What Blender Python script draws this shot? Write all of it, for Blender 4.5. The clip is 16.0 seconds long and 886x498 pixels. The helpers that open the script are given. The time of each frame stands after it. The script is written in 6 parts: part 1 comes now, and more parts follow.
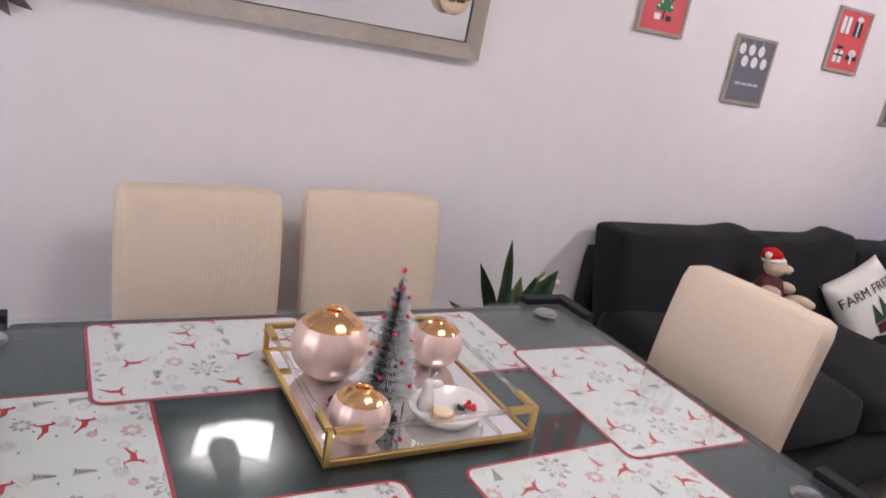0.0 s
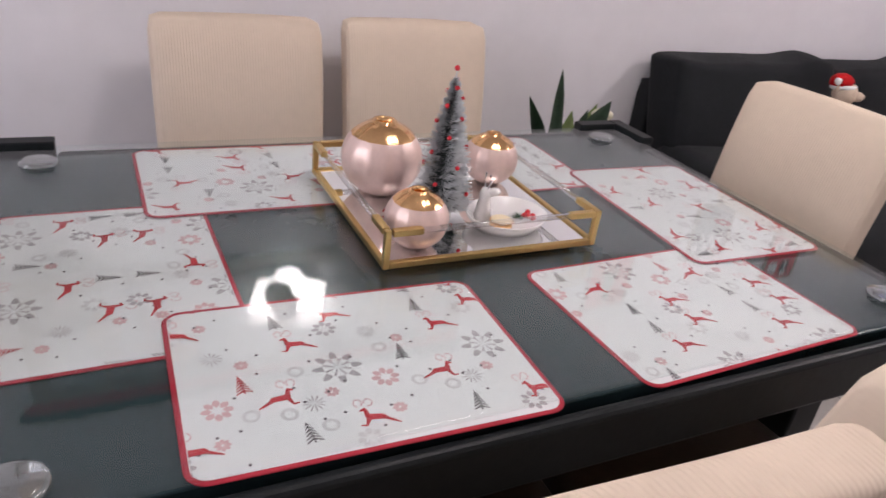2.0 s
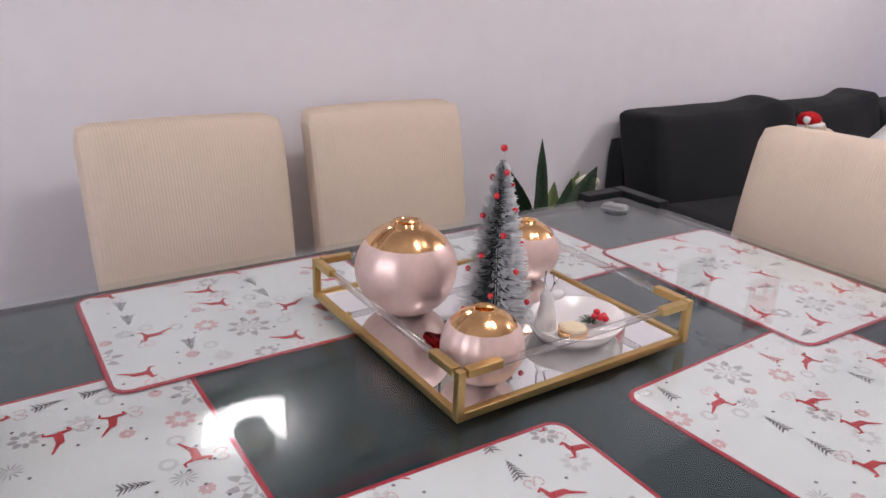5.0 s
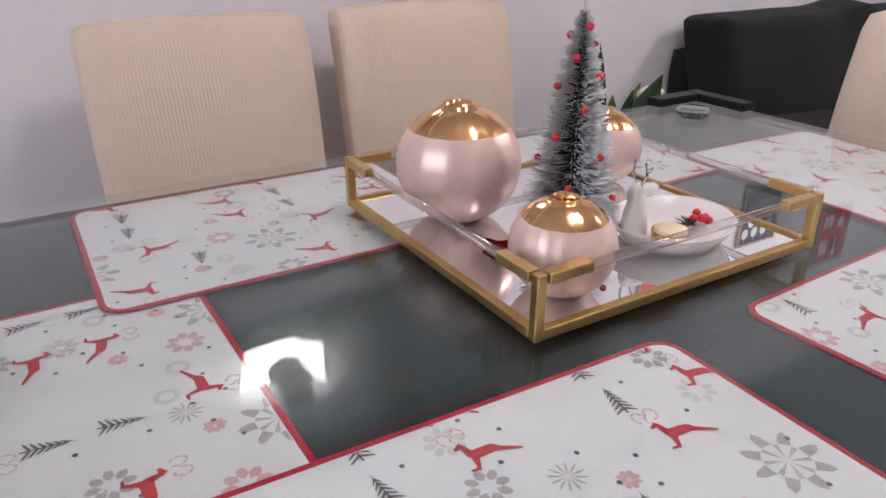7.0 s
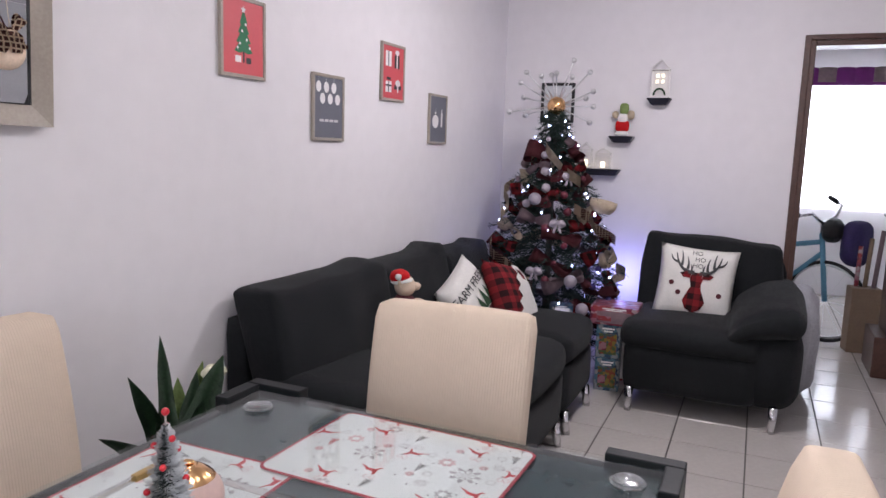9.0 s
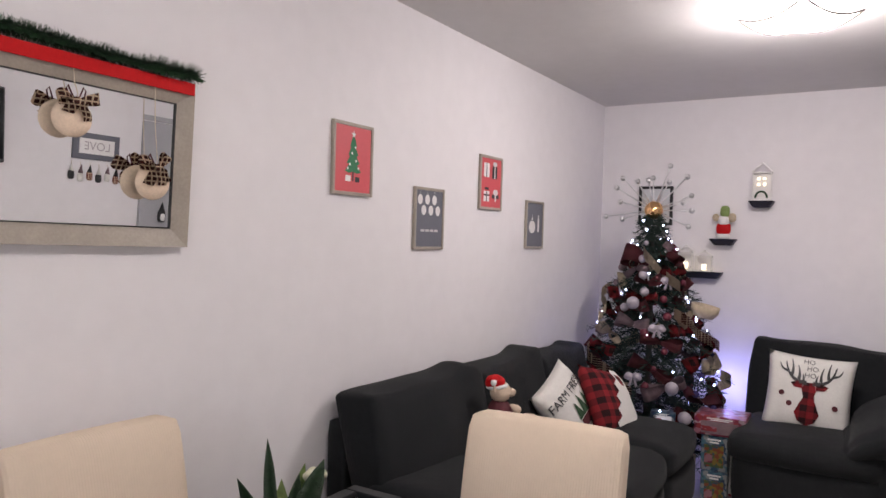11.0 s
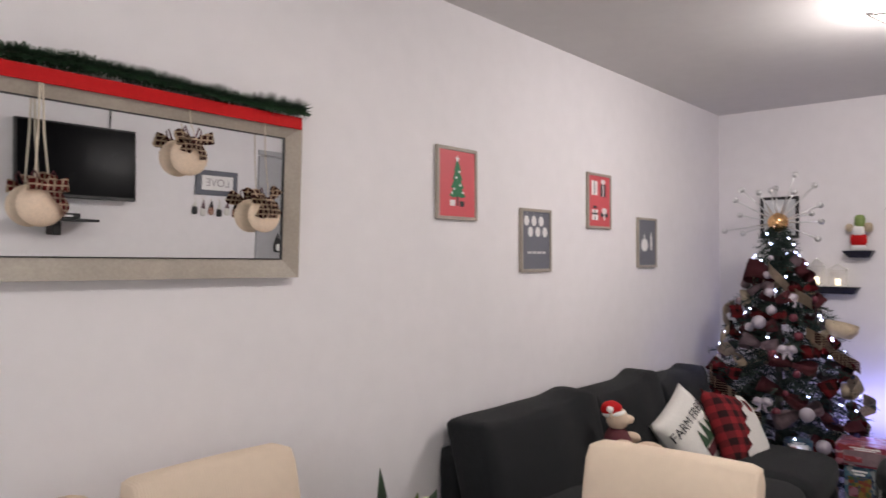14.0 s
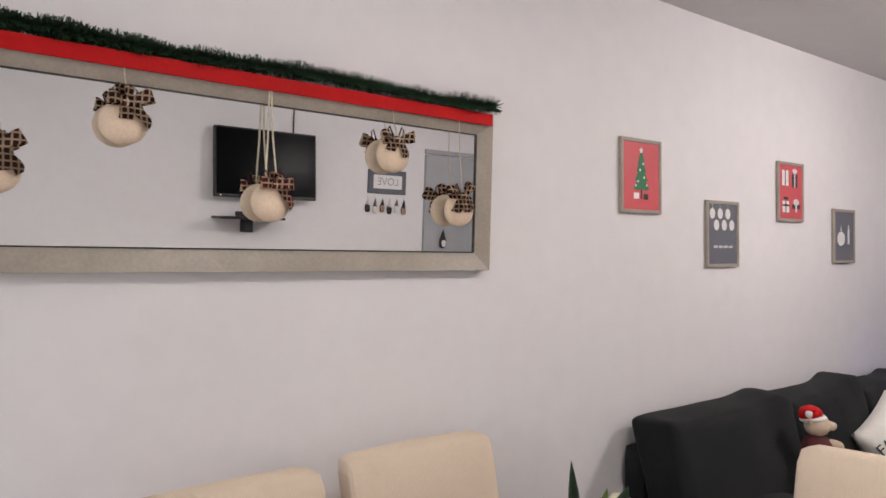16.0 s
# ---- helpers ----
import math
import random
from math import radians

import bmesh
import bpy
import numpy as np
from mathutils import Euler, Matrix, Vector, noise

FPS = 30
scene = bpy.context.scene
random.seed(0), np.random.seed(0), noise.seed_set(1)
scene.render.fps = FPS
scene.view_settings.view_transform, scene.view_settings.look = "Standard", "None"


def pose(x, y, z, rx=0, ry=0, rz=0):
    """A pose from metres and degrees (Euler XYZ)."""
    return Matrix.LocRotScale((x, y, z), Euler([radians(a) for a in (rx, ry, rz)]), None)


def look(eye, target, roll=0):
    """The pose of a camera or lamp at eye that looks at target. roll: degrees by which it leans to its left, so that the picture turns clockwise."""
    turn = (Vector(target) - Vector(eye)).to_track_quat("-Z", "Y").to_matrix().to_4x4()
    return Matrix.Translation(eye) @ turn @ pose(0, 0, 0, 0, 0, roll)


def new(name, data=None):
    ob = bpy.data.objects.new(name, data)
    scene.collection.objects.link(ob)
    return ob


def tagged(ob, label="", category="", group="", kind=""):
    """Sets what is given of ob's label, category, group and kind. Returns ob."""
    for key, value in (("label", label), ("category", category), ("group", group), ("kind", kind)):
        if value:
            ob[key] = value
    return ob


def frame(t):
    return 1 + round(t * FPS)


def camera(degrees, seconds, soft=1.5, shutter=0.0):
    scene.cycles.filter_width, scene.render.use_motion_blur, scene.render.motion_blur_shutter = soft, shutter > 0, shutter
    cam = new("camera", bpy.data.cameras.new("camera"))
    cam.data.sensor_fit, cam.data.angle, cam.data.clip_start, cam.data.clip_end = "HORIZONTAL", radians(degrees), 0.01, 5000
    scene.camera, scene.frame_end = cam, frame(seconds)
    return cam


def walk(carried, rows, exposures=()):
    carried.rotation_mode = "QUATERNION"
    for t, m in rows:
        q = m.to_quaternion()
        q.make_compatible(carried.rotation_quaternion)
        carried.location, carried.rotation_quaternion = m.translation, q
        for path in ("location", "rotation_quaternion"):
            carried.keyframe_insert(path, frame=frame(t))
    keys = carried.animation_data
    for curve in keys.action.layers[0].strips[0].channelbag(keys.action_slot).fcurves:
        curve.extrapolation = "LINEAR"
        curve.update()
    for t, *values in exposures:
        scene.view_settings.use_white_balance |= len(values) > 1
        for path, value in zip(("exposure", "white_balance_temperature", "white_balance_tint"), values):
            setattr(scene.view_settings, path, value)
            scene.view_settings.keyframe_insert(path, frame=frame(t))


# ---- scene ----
cam = camera(63.8, 16.0, shutter=0.4)
PATH = [
    (0, (-1.186, -2.096, 1.43), (-0.226, -0.44, 0.85), 10.1),
    (0.5, (-1.189, -2.1, 1.4), (-0.199, -0.5, 0.721), 8.8),
    (1, (-1.19, -2.099, 1.356), (-0.226, -0.548, 0.54), 8.5),
    (1.5, (-1.188, -2.097, 1.319), (-0.265, -0.567, 0.421), 7.3),
    (2, (-1.189, -2.087, 1.292), (-0.346, -0.521, 0.379), 7.5),
    (2.5, (-1.191, -2.076, 1.267), (-0.475, -0.448, 0.352), 7.0),
    (3, (-1.172, -2.065, 1.26), (-0.515, -0.41, 0.349), 5.8),
    (3.5, (-1.192, -2.017, 1.225), (-0.39, -0.35, 0.464), 5.4),
    (4, (-1.224, -1.907, 1.217), (-0.249, -0.326, 0.477), 2.9),
    (4.2, (-1.254, -1.857, 1.232), (-0.188, -0.322, 0.519), 2.8),
    (6.3, (-1.151, -1.689, 1.129), (-0.157, -0.104, 0.422), 0.2),
    (6.5, (-1.16, -1.655, 1.105), (-0.19, -0.114, 0.277), 0.9),
    (7, (-1.16, -1.623, 1.089), (-0.218, -0.066, 0.259), 0.0),
    (7.5, (-1.136, -1.604, 1.137), (0.055, -0.133, 0.489), 6.1),
    (8, (-1.144, -1.639, 1.255), (0.38, -0.418, 0.824), -0.4),
    (8.5, (-1.201, -1.639, 1.316), (0.505, -0.646, 0.997), 0.2),
    (9, (-1.241, -1.655, 1.337), (0.574, -0.863, 1.053), 1.9),
    (9.5, (-1.289, -1.676, 1.358), (0.471, -0.744, 1.169), 1.8),
    (10, (-1.298, -1.692, 1.371), (0.434, -0.705, 1.217), 1.8),
    (10.2, (-1.301, -1.697, 1.378), (0.412, -0.673, 1.262), 1.6),
    (12.5, (-1.311, -1.715, 1.428), (0.389, -0.662, 1.456), 1.8),
    (13, (-1.298, -1.717, 1.408), (0.398, -0.658, 1.463), 1.2),
    (13.5, (-1.287, -1.702, 1.402), (0.351, -0.554, 1.406), -0.2),
    (14, (-1.272, -1.685, 1.411), (0.248, -0.385, 1.433), -0.1),
    (14.5, (-1.285, -1.646, 1.401), (0.128, -0.231, 1.441), 0.7),
    (15, (-1.321, -1.623, 1.393), (-0.021, -0.105, 1.447), 0.2),
    (15.5, (-1.339, -1.61, 1.4), (-0.086, -0.052, 1.41), 0.4),
    (16, (-1.371, -1.619, 1.401), (-0.154, -0.032, 1.415), -0.1),
]
EXPOSURES = [(0.0, 0.13, 6500, 15), (1.5, 0.12, 6500, 16), (3.5, 0.19, 6350, 16), (6.3, 0.07, 6400, 16), (7.2, 0.11, 6400, 16), (8.5, 0.18, 6150, 12), (9.2, 0.14, 6250, 13), (10.1, 0.13, 6600, 13), (12.3, -0.04, 6750, 9), (13.5, -0.03, 6750, 9), (14.5, 0.07, 6750, 9), (15.4, 0.09, 6750, 9), (16.0, 0.08, 6800, 8)]
walk(cam, [(t, look(eye, target, roll)) for t, eye, target, roll in PATH], EXPOSURES)

# ---- light ----
world = bpy.data.worlds.new("world")
scene.world = world
world.use_nodes = True
wn = world.node_tree.nodes
sky = wn.new("ShaderNodeTexSky")
sky.sky_type, sky.sun_disc = "NISHITA", False
sky.sun_elevation, sky.sun_rotation = radians(40), radians(-90)
world.node_tree.links.new(sky.outputs[0], wn["Background"].inputs[0])
wn["Background"].inputs[1].default_value = 0.1

LAMP_TABLE = (-0.30, -1.42, 2.205)
LAMP_SOFA = (1.79, -1.39, 2.235)


def point_lamp(name, place, watts, radius, colour):
    lamp = bpy.data.lights.new(name, "POINT")
    lamp.energy, lamp.shadow_soft_size, lamp.color = watts, radius, colour
    new(name, lamp).location = place


point_lamp("dining_bulb", LAMP_TABLE, 8.5, 0.08, (1.0, 0.93, 0.94))
point_lamp("living_bulb", LAMP_SOFA, 34, 0.08, (1.0, 0.93, 0.95))
daylight = bpy.data.lights.new("window_daylight", "AREA")
daylight.shape, daylight.size, daylight.size_y, daylight.energy, daylight.color = "RECTANGLE", 1.6, 1.15, 54, (0.93, 0.95, 1.0)
new("window_daylight", daylight).matrix_world = look((6.69, -2.25, 1.45), (3.0, -2.25, 1.40))
# added cool fill for the left wall; its west window is assumed, never in view
west_fill = bpy.data.lights.new("west_fill_light", "AREA")
west_fill.shape, west_fill.size, west_fill.size_y, west_fill.energy, west_fill.color = "RECTANGLE", 1.25, 1.05, 15, (0.92, 0.93, 1.0)
new("west_fill_light", west_fill).matrix_world = look((-2.66, -1.35, 1.45), (0.0, -1.35, 1.40))
point_lamp("fairy_light_glow", (3.36, -0.90, 0.52), 3.2, 0.05, (0.33, 0.33, 1.0))
point_lamp("fairy_light_glow", (2.62, -0.22, 0.85), 0.16, 0.05, (0.33, 0.33, 1.0))


# ---- materials ----
def mk(name, colour, rough=0.6, metal=0.0, vary=0.12, scale=8.0, bump=0.0, bump_scale=120.0, coat=0.0, coords="Object", spec=0.5):
    """A surface with variation at two scales and a fine relief."""
    m = bpy.data.materials.new(name)
    m.use_nodes = True
    nt = m.node_tree
    b = nt.nodes["Principled BSDF"]
    b.inputs["Roughness"].default_value, b.inputs["Metallic"].default_value = rough, metal
    b.inputs["Coat Weight"].default_value = coat
    b.inputs["Specular IOR Level"].default_value = spec
    tc = nt.nodes.new("ShaderNodeTexCoord")
    n1, n2 = nt.nodes.new("ShaderNodeTexNoise"), nt.nodes.new("ShaderNodeTexNoise")
    n1.inputs["Scale"].default_value, n2.inputs["Scale"].default_value = scale, scale * 9
    n1.inputs["Detail"].default_value = 4
    add = nt.nodes.new("ShaderNodeMath")
    add.operation = "ADD"
    nt.links.new(tc.outputs[coords], n1.inputs["Vector"])
    nt.links.new(tc.outputs[coords], n2.inputs["Vector"])
    nt.links.new(n1.outputs["Fac"], add.inputs[0])
    nt.links.new(n2.outputs["Fac"], add.inputs[1])
    ramp = nt.nodes.new("ShaderNodeMapRange")
    ramp.inputs["From Min"].default_value, ramp.inputs["From Max"].default_value = 0.6, 1.4
    ramp.inputs["To Min"].default_value, ramp.inputs["To Max"].default_value = 1 - vary, 1 + vary
    nt.links.new(add.outputs[0], ramp.inputs["Value"])
    mul = nt.nodes.new("ShaderNodeVectorMath")
    mul.operation = "SCALE"
    mul.inputs[0].default_value = colour[:3]
    nt.links.new(ramp.outputs[0], mul.inputs["Scale"])
    nt.links.new(mul.outputs[0], b.inputs["Base Color"])
    rr = nt.nodes.new("ShaderNodeMapRange")
    rr.inputs["To Min"].default_value, rr.inputs["To Max"].default_value = max(0.0, rough - 0.06), min(1.0, rough + 0.06)
    nt.links.new(n1.outputs["Fac"], rr.inputs["Value"])
    nt.links.new(rr.outputs[0], b.inputs["Roughness"])
    if bump:
        n3, bp = nt.nodes.new("ShaderNodeTexNoise"), nt.nodes.new("ShaderNodeBump")
        n3.inputs["Scale"].default_value = bump_scale
        bp.inputs["Strength"].default_value, bp.inputs["Distance"].default_value = bump, 0.004
        nt.links.new(tc.outputs[coords], n3.inputs["Vector"])
        nt.links.new(n3.outputs["Fac"], bp.inputs["Height"])
        nt.links.new(bp.outputs[0], b.inputs["Normal"])
    return m


def woven(name, colour, pitch, rough=0.9, depth=0.5, cross=0.4, vary=0.1):
    """A ribbed or woven cloth: ribs along the object's z at the pitch given, with weaker cross threads."""
    m = mk(name, colour, rough, vary=vary, scale=5, spec=0.2)
    nt = m.node_tree
    b = nt.nodes["Principled BSDF"]
    tc = nt.nodes.new("ShaderNodeTexCoord")
    heights = []
    for axis, factor in (("X", 1.0), ("Z", cross)):
        w = nt.nodes.new("ShaderNodeTexWave")
        w.bands_direction = axis
        w.inputs["Scale"].default_value = 0.314 / pitch
        w.inputs["Distortion"].default_value = 0.6
        nt.links.new(tc.outputs["Object"], w.inputs["Vector"])
        k = nt.nodes.new("ShaderNodeMath")
        k.operation = "MULTIPLY"
        k.inputs[1].default_value = factor
        nt.links.new(w.outputs["Fac"], k.inputs[0])
        heights.append(k)
    add, bp = nt.nodes.new("ShaderNodeMath"), nt.nodes.new("ShaderNodeBump")
    nt.links.new(heights[0].outputs[0], add.inputs[0])
    nt.links.new(heights[1].outputs[0], add.inputs[1])
    nt.links.new(add.outputs[0], bp.inputs["Height"])
    bp.inputs["Strength"].default_value, bp.inputs["Distance"].default_value = depth, pitch * 0.5
    nt.links.new(bp.outputs[0], b.inputs["Normal"])
    return m


def plaid(name, dark, light, pitch, line=0.3, blend=False):
    """Checked cloth: dark squares with light lines between them; blend: three tones where the stripes cross."""
    m = mk(name, dark, 0.9, vary=0.2, scale=20, spec=0.2)
    nt = m.node_tree
    b = nt.nodes["Principled BSDF"]
    tc, sep = nt.nodes.new("ShaderNodeTexCoord"), nt.nodes.new("ShaderNodeSeparateXYZ")
    nt.links.new(tc.outputs["Object"], sep.inputs[0])
    marks = []
    for axis in ("X", "Z"):
        a, f, c = (nt.nodes.new("ShaderNodeMath") for _ in range(3))
        a.operation, f.operation, c.operation = "DIVIDE", "FRACT", "LESS_THAN"
        a.inputs[1].default_value, c.inputs[1].default_value = pitch, line
        nt.links.new(sep.outputs[axis], a.inputs[0])
        nt.links.new(a.outputs[0], f.inputs[0])
        nt.links.new(f.outputs[0], c.inputs[0])
        marks.append(c)
    top = nt.nodes.new("ShaderNodeMath")
    top.operation = "ADD" if blend else "MAXIMUM"
    nt.links.new(marks[0].outputs[0], top.inputs[0])
    nt.links.new(marks[1].outputs[0], top.inputs[1])
    mix = nt.nodes.new("ShaderNodeMix")
    mix.data_type = "RGBA"
    mix.inputs["A"].default_value, mix.inputs["B"].default_value = (*dark, 1), (*light, 1)
    half = nt.nodes.new("ShaderNodeMath")
    half.operation = "MULTIPLY"
    half.inputs[1].default_value = 0.5 if blend else 1.0
    nt.links.new(top.outputs[0], half.inputs[0])
    nt.links.new(half.outputs[0], mix.inputs["Factor"])
    nt.links.new(mix.outputs["Result"], b.inputs["Base Color"])
    return m


def glass(name, colour=(1, 1, 1), rough=0.0, ior=1.45):
    m = bpy.data.materials.new(name)
    m.use_nodes = True
    b = m.node_tree.nodes["Principled BSDF"]
    b.inputs["Base Color"].default_value = (*colour, 1)
    b.inputs["Transmission Weight"].default_value, b.inputs["Roughness"].default_value, b.inputs["IOR"].default_value = 1, rough, ior
    return m


def glow(name, colour, strength):
    m = mk(name, colour, 0.4, vary=0.02)
    b = m.node_tree.nodes["Principled BSDF"]
    b.inputs["Emission Color"].default_value = (*colour, 1)
    b.inputs["Emission Strength"].default_value = strength
    return m


WALL = mk("wall_paint", (0.81, 0.785, 0.80), 0.75, vary=0.03, scale=1.3, bump=0.12, bump_scale=60)
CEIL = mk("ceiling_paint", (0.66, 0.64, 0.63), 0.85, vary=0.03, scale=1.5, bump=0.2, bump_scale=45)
TILE = mk("floor_tile", (0.50, 0.47, 0.44), 0.16, vary=0.06, scale=5, bump=0.03, bump_scale=18)
GROUT = mk("grout", (0.10, 0.09, 0.085), 0.9, vary=0.2, scale=20)
TABLE = mk("dark_lacquer", (0.012, 0.014, 0.015), 0.42, vary=0.25, scale=6, bump=0.05, bump_scale=90, spec=0.13)
TABLETOP = mk("smoked_panel", (0.020, 0.040, 0.045), 0.24, vary=0.12, scale=5, spec=0.32)


def glazing(name, tint, low, gain, power, rough):
    """Clear sheet: see-through, with a gloss that grows towards grazing angles."""
    m = bpy.data.materials.new(name)
    m.use_nodes = True
    nt = m.node_tree
    clear, gloss, facing, mix = (nt.nodes.new("ShaderNode" + k) for k in ("BsdfTransparent", "BsdfGlossy", "LayerWeight", "MixShader"))
    curve, scaled = nt.nodes.new("ShaderNodeMath"), nt.nodes.new("ShaderNodeMath")
    curve.operation, scaled.operation = "POWER", "MULTIPLY_ADD"
    curve.inputs[1].default_value, scaled.inputs[1].default_value, scaled.inputs[2].default_value = power, gain, low
    clear.inputs["Color"].default_value, gloss.inputs["Roughness"].default_value = (*tint, 1), rough
    nt.links.new(facing.outputs["Facing"], curve.inputs[0])
    nt.links.new(curve.outputs[0], scaled.inputs[0])
    nt.links.new(scaled.outputs[0], mix.inputs["Fac"])
    nt.links.new(clear.outputs[0], mix.inputs[1])
    nt.links.new(gloss.outputs[0], mix.inputs[2])
    nt.links.new(mix.outputs[0], nt.nodes["Material Output"].inputs["Surface"])
    return m


GLASS = glazing("clear_glass", (0.965, 0.99, 0.985), 0.04, 0.75, 4.6, 0.03)
ACRYLIC = glazing("acrylic", (0.95, 0.95, 0.96), 0.12, 0.75, 2.2, 0.06)
DISC = glazing("clear_plastic", (0.93, 0.95, 0.95), 0.20, 0.6, 3.0, 0.12)
MATCLOTH = mk("printed_linen", (0.73, 0.73, 0.725), 0.85, vary=0.04, scale=10, bump=0.25, bump_scale=900, spec=0.2)
BINDING = mk("red_binding", (0.42, 0.02, 0.04), 0.8, vary=0.15, scale=30, bump=0.2, bump_scale=700)
INK_RED = mk("red_print", (0.52, 0.035, 0.045), 0.85, vary=0.1, scale=40)
INK_PINK = mk("pink_print", (0.64, 0.40, 0.41), 0.85, vary=0.15, scale=40)
INK_GREY = mk("grey_print", (0.42, 0.39, 0.40), 0.85, vary=0.2, scale=40)
INK_PALE = mk("pale_print", (0.60, 0.585, 0.585), 0.85, vary=0.1, scale=40)
INK_DARK = mk("charcoal_print", (0.16, 0.14, 0.15), 0.85, vary=0.2, scale=40)
CHAIR = woven("ribbed_cream_cover", (0.72, 0.595, 0.47), 0.0068, 0.92, 0.26, 0.06, 0.03)
LEG = mk("dark_wood_leg", (0.03, 0.022, 0.018), 0.4, vary=0.25, scale=12)
SOFA = woven("charcoal_upholstery", (0.0100, 0.0112, 0.0124), 0.003, 0.9, 0.3, 0.9, 0.18)
SOFA.node_tree.nodes["Principled BSDF"].inputs["Sheen Weight"].default_value = 0.06
CHROME = mk("chrome", (0.75, 0.75, 0.77), 0.12, 1.0, vary=0.05)
STEEL = mk("brushed_steel", (0.72, 0.72, 0.72), 0.3, 1.0, vary=0.08, scale=30)
BRASS = mk("brushed_brass", (0.60, 0.42, 0.17), 0.32, 1.0, vary=0.1, scale=25, bump=0.05, bump_scale=200)
GOLD = mk("polished_copper_gold", (0.86, 0.52, 0.25), 0.15, 1.0, vary=0.08, scale=20)
ROSE = mk("rose_pearl_lacquer", (0.80, 0.60, 0.54), 0.40, 0.50, vary=0.07, scale=14, coat=0.12)
MIRROR = mk("mirror_silver", (0.90, 0.915, 0.915), 0.0, 1.0, vary=0.005)
MIRROR.node_tree.links.remove(MIRROR.node_tree.nodes["Principled BSDF"].inputs["Roughness"].links[0])
MIRROR.node_tree.nodes["Principled BSDF"].inputs["Roughness"].default_value = 0.0
TAUPE = mk("taupe_wood", (0.36, 0.315, 0.265), 0.40, vary=0.14, scale=14, bump=0.10, bump_scale=150)
POSTER_RED = mk("red_poster", (0.62, 0.085, 0.10), 0.5, vary=0.04)
POSTER_GREY = mk("slate_poster", (0.135, 0.14, 0.17), 0.5, vary=0.06)
PAPER = mk("white_print", (0.82, 0.80, 0.79), 0.6, vary=0.05)
BLACK = mk("black_paint", (0.015, 0.015, 0.016), 0.45, vary=0.2)
SCREEN = mk("tv_screen", (0.003, 0.003, 0.004), 0.25, vary=0.1, spec=0.04)
SEAT = mk("dark_brown_seat", (0.045, 0.026, 0.016), 0.45, vary=0.2, scale=9, bump=0.15, bump_scale=160)
PRINT_GREEN = mk("green_print", (0.02, 0.17, 0.07), 0.6, vary=0.1)
RED = mk("red_satin", (0.50, 0.008, 0.010), 0.6, vary=0.1, scale=10, bump=0.1, bump_scale=200, spec=0.15)
BERRY = mk("red_berry", (0.60, 0.012, 0.025), 0.3, vary=0.1, coat=0.5)
GARLAND = mk("garland_green", (0.018, 0.055, 0.022), 0.7, vary=0.45, scale=30)
FIR = mk("fir_green", (0.010, 0.024, 0.017), 0.7, vary=0.5, scale=25)
FROST = mk("frosted_bristle", (0.62, 0.64, 0.65), 0.55, vary=0.2, scale=60)
BRISTLE = mk("sage_bristle", (0.07, 0.10, 0.09), 0.7, vary=0.4, scale=60)
CERAMIC = mk("white_ceramic", (0.80, 0.78, 0.77), 0.2, vary=0.03, coat=0.4)
WAX = mk("cream_wax", (0.80, 0.68, 0.46), 0.5, vary=0.06)
IVORY = mk("ivory_fabric_ball", (0.80, 0.63, 0.48), 0.85, vary=0.12, scale=18, bump=0.15, bump_scale=200)
CREAM = mk("cream_canvas", (0.72, 0.70, 0.66), 0.9, vary=0.07, scale=12, bump=0.25, bump_scale=500)
PLAID_RED = plaid("red_black_plaid", (0.020, 0.006, 0.007), (0.20, 0.014, 0.018), 0.066, 0.5, True)
PLAID_RIB = plaid("cream_brown_check", (0.065, 0.022, 0.018), (0.60, 0.46, 0.33), 0.0130, 0.28)
PLAID_BOW = plaid("red_cream_check", (0.15, 0.016, 0.014), (0.60, 0.46, 0.34), 0.0130, 0.28)
BURLAP = woven("burlap", (0.55, 0.45, 0.33), 0.004, 0.95, 0.6, 1.0, 0.2)
ROPE = mk("cotton_cord", (0.66, 0.58, 0.46), 0.9, vary=0.15, scale=60, bump=0.4, bump_scale=400)
LEAF = mk("aloe_leaf", (0.024, 0.060, 0.024), 0.45, vary=0.4, scale=14)
LEAF_PALE = mk("pale_leaf", (0.20, 0.28, 0.08), 0.5, vary=0.3, scale=14)
PETAL = mk("cream_petal", (0.70, 0.68, 0.50), 0.6, vary=0.1)
POT = mk("dark_pot", (0.06, 0.05, 0.045), 0.6, vary=0.2)
SKIN_TAN = mk("beige_plush", (0.64, 0.50, 0.38), 0.95, vary=0.12, scale=30, bump=0.5, bump_scale=350)
WHITE_FUR = mk("white_plush", (0.80, 0.79, 0.77), 0.95, vary=0.08, scale=40, bump=0.5, bump_scale=400)
WOOD_DARK = mk("dark_door_wood", (0.075, 0.032, 0.022), 0.4, vary=0.3, scale=6, bump=0.08, bump_scale=60)
GREY_DOOR = mk("grey_door_paint", (0.42, 0.42, 0.44), 0.55, vary=0.05)
PURPLE = mk("purple_cloth", (0.16, 0.02, 0.17), 0.8, vary=0.2, scale=10)
NAVY = mk("navy_cloth", (0.03, 0.02, 0.09), 0.85, vary=0.2, scale=10)
SHEER = mk("sheer_curtain", (0.85, 0.84, 0.86), 0.9, vary=0.04)
sheer_out = SHEER.node_tree.nodes["Material Output"]
sheer_mix, sheer_thin = SHEER.node_tree.nodes.new("ShaderNodeMixShader"), SHEER.node_tree.nodes.new("ShaderNodeBsdfTranslucent")
sheer_thin.inputs["Color"].default_value = (0.9, 0.9, 0.92, 1)
sheer_mix.inputs["Fac"].default_value = 0.75
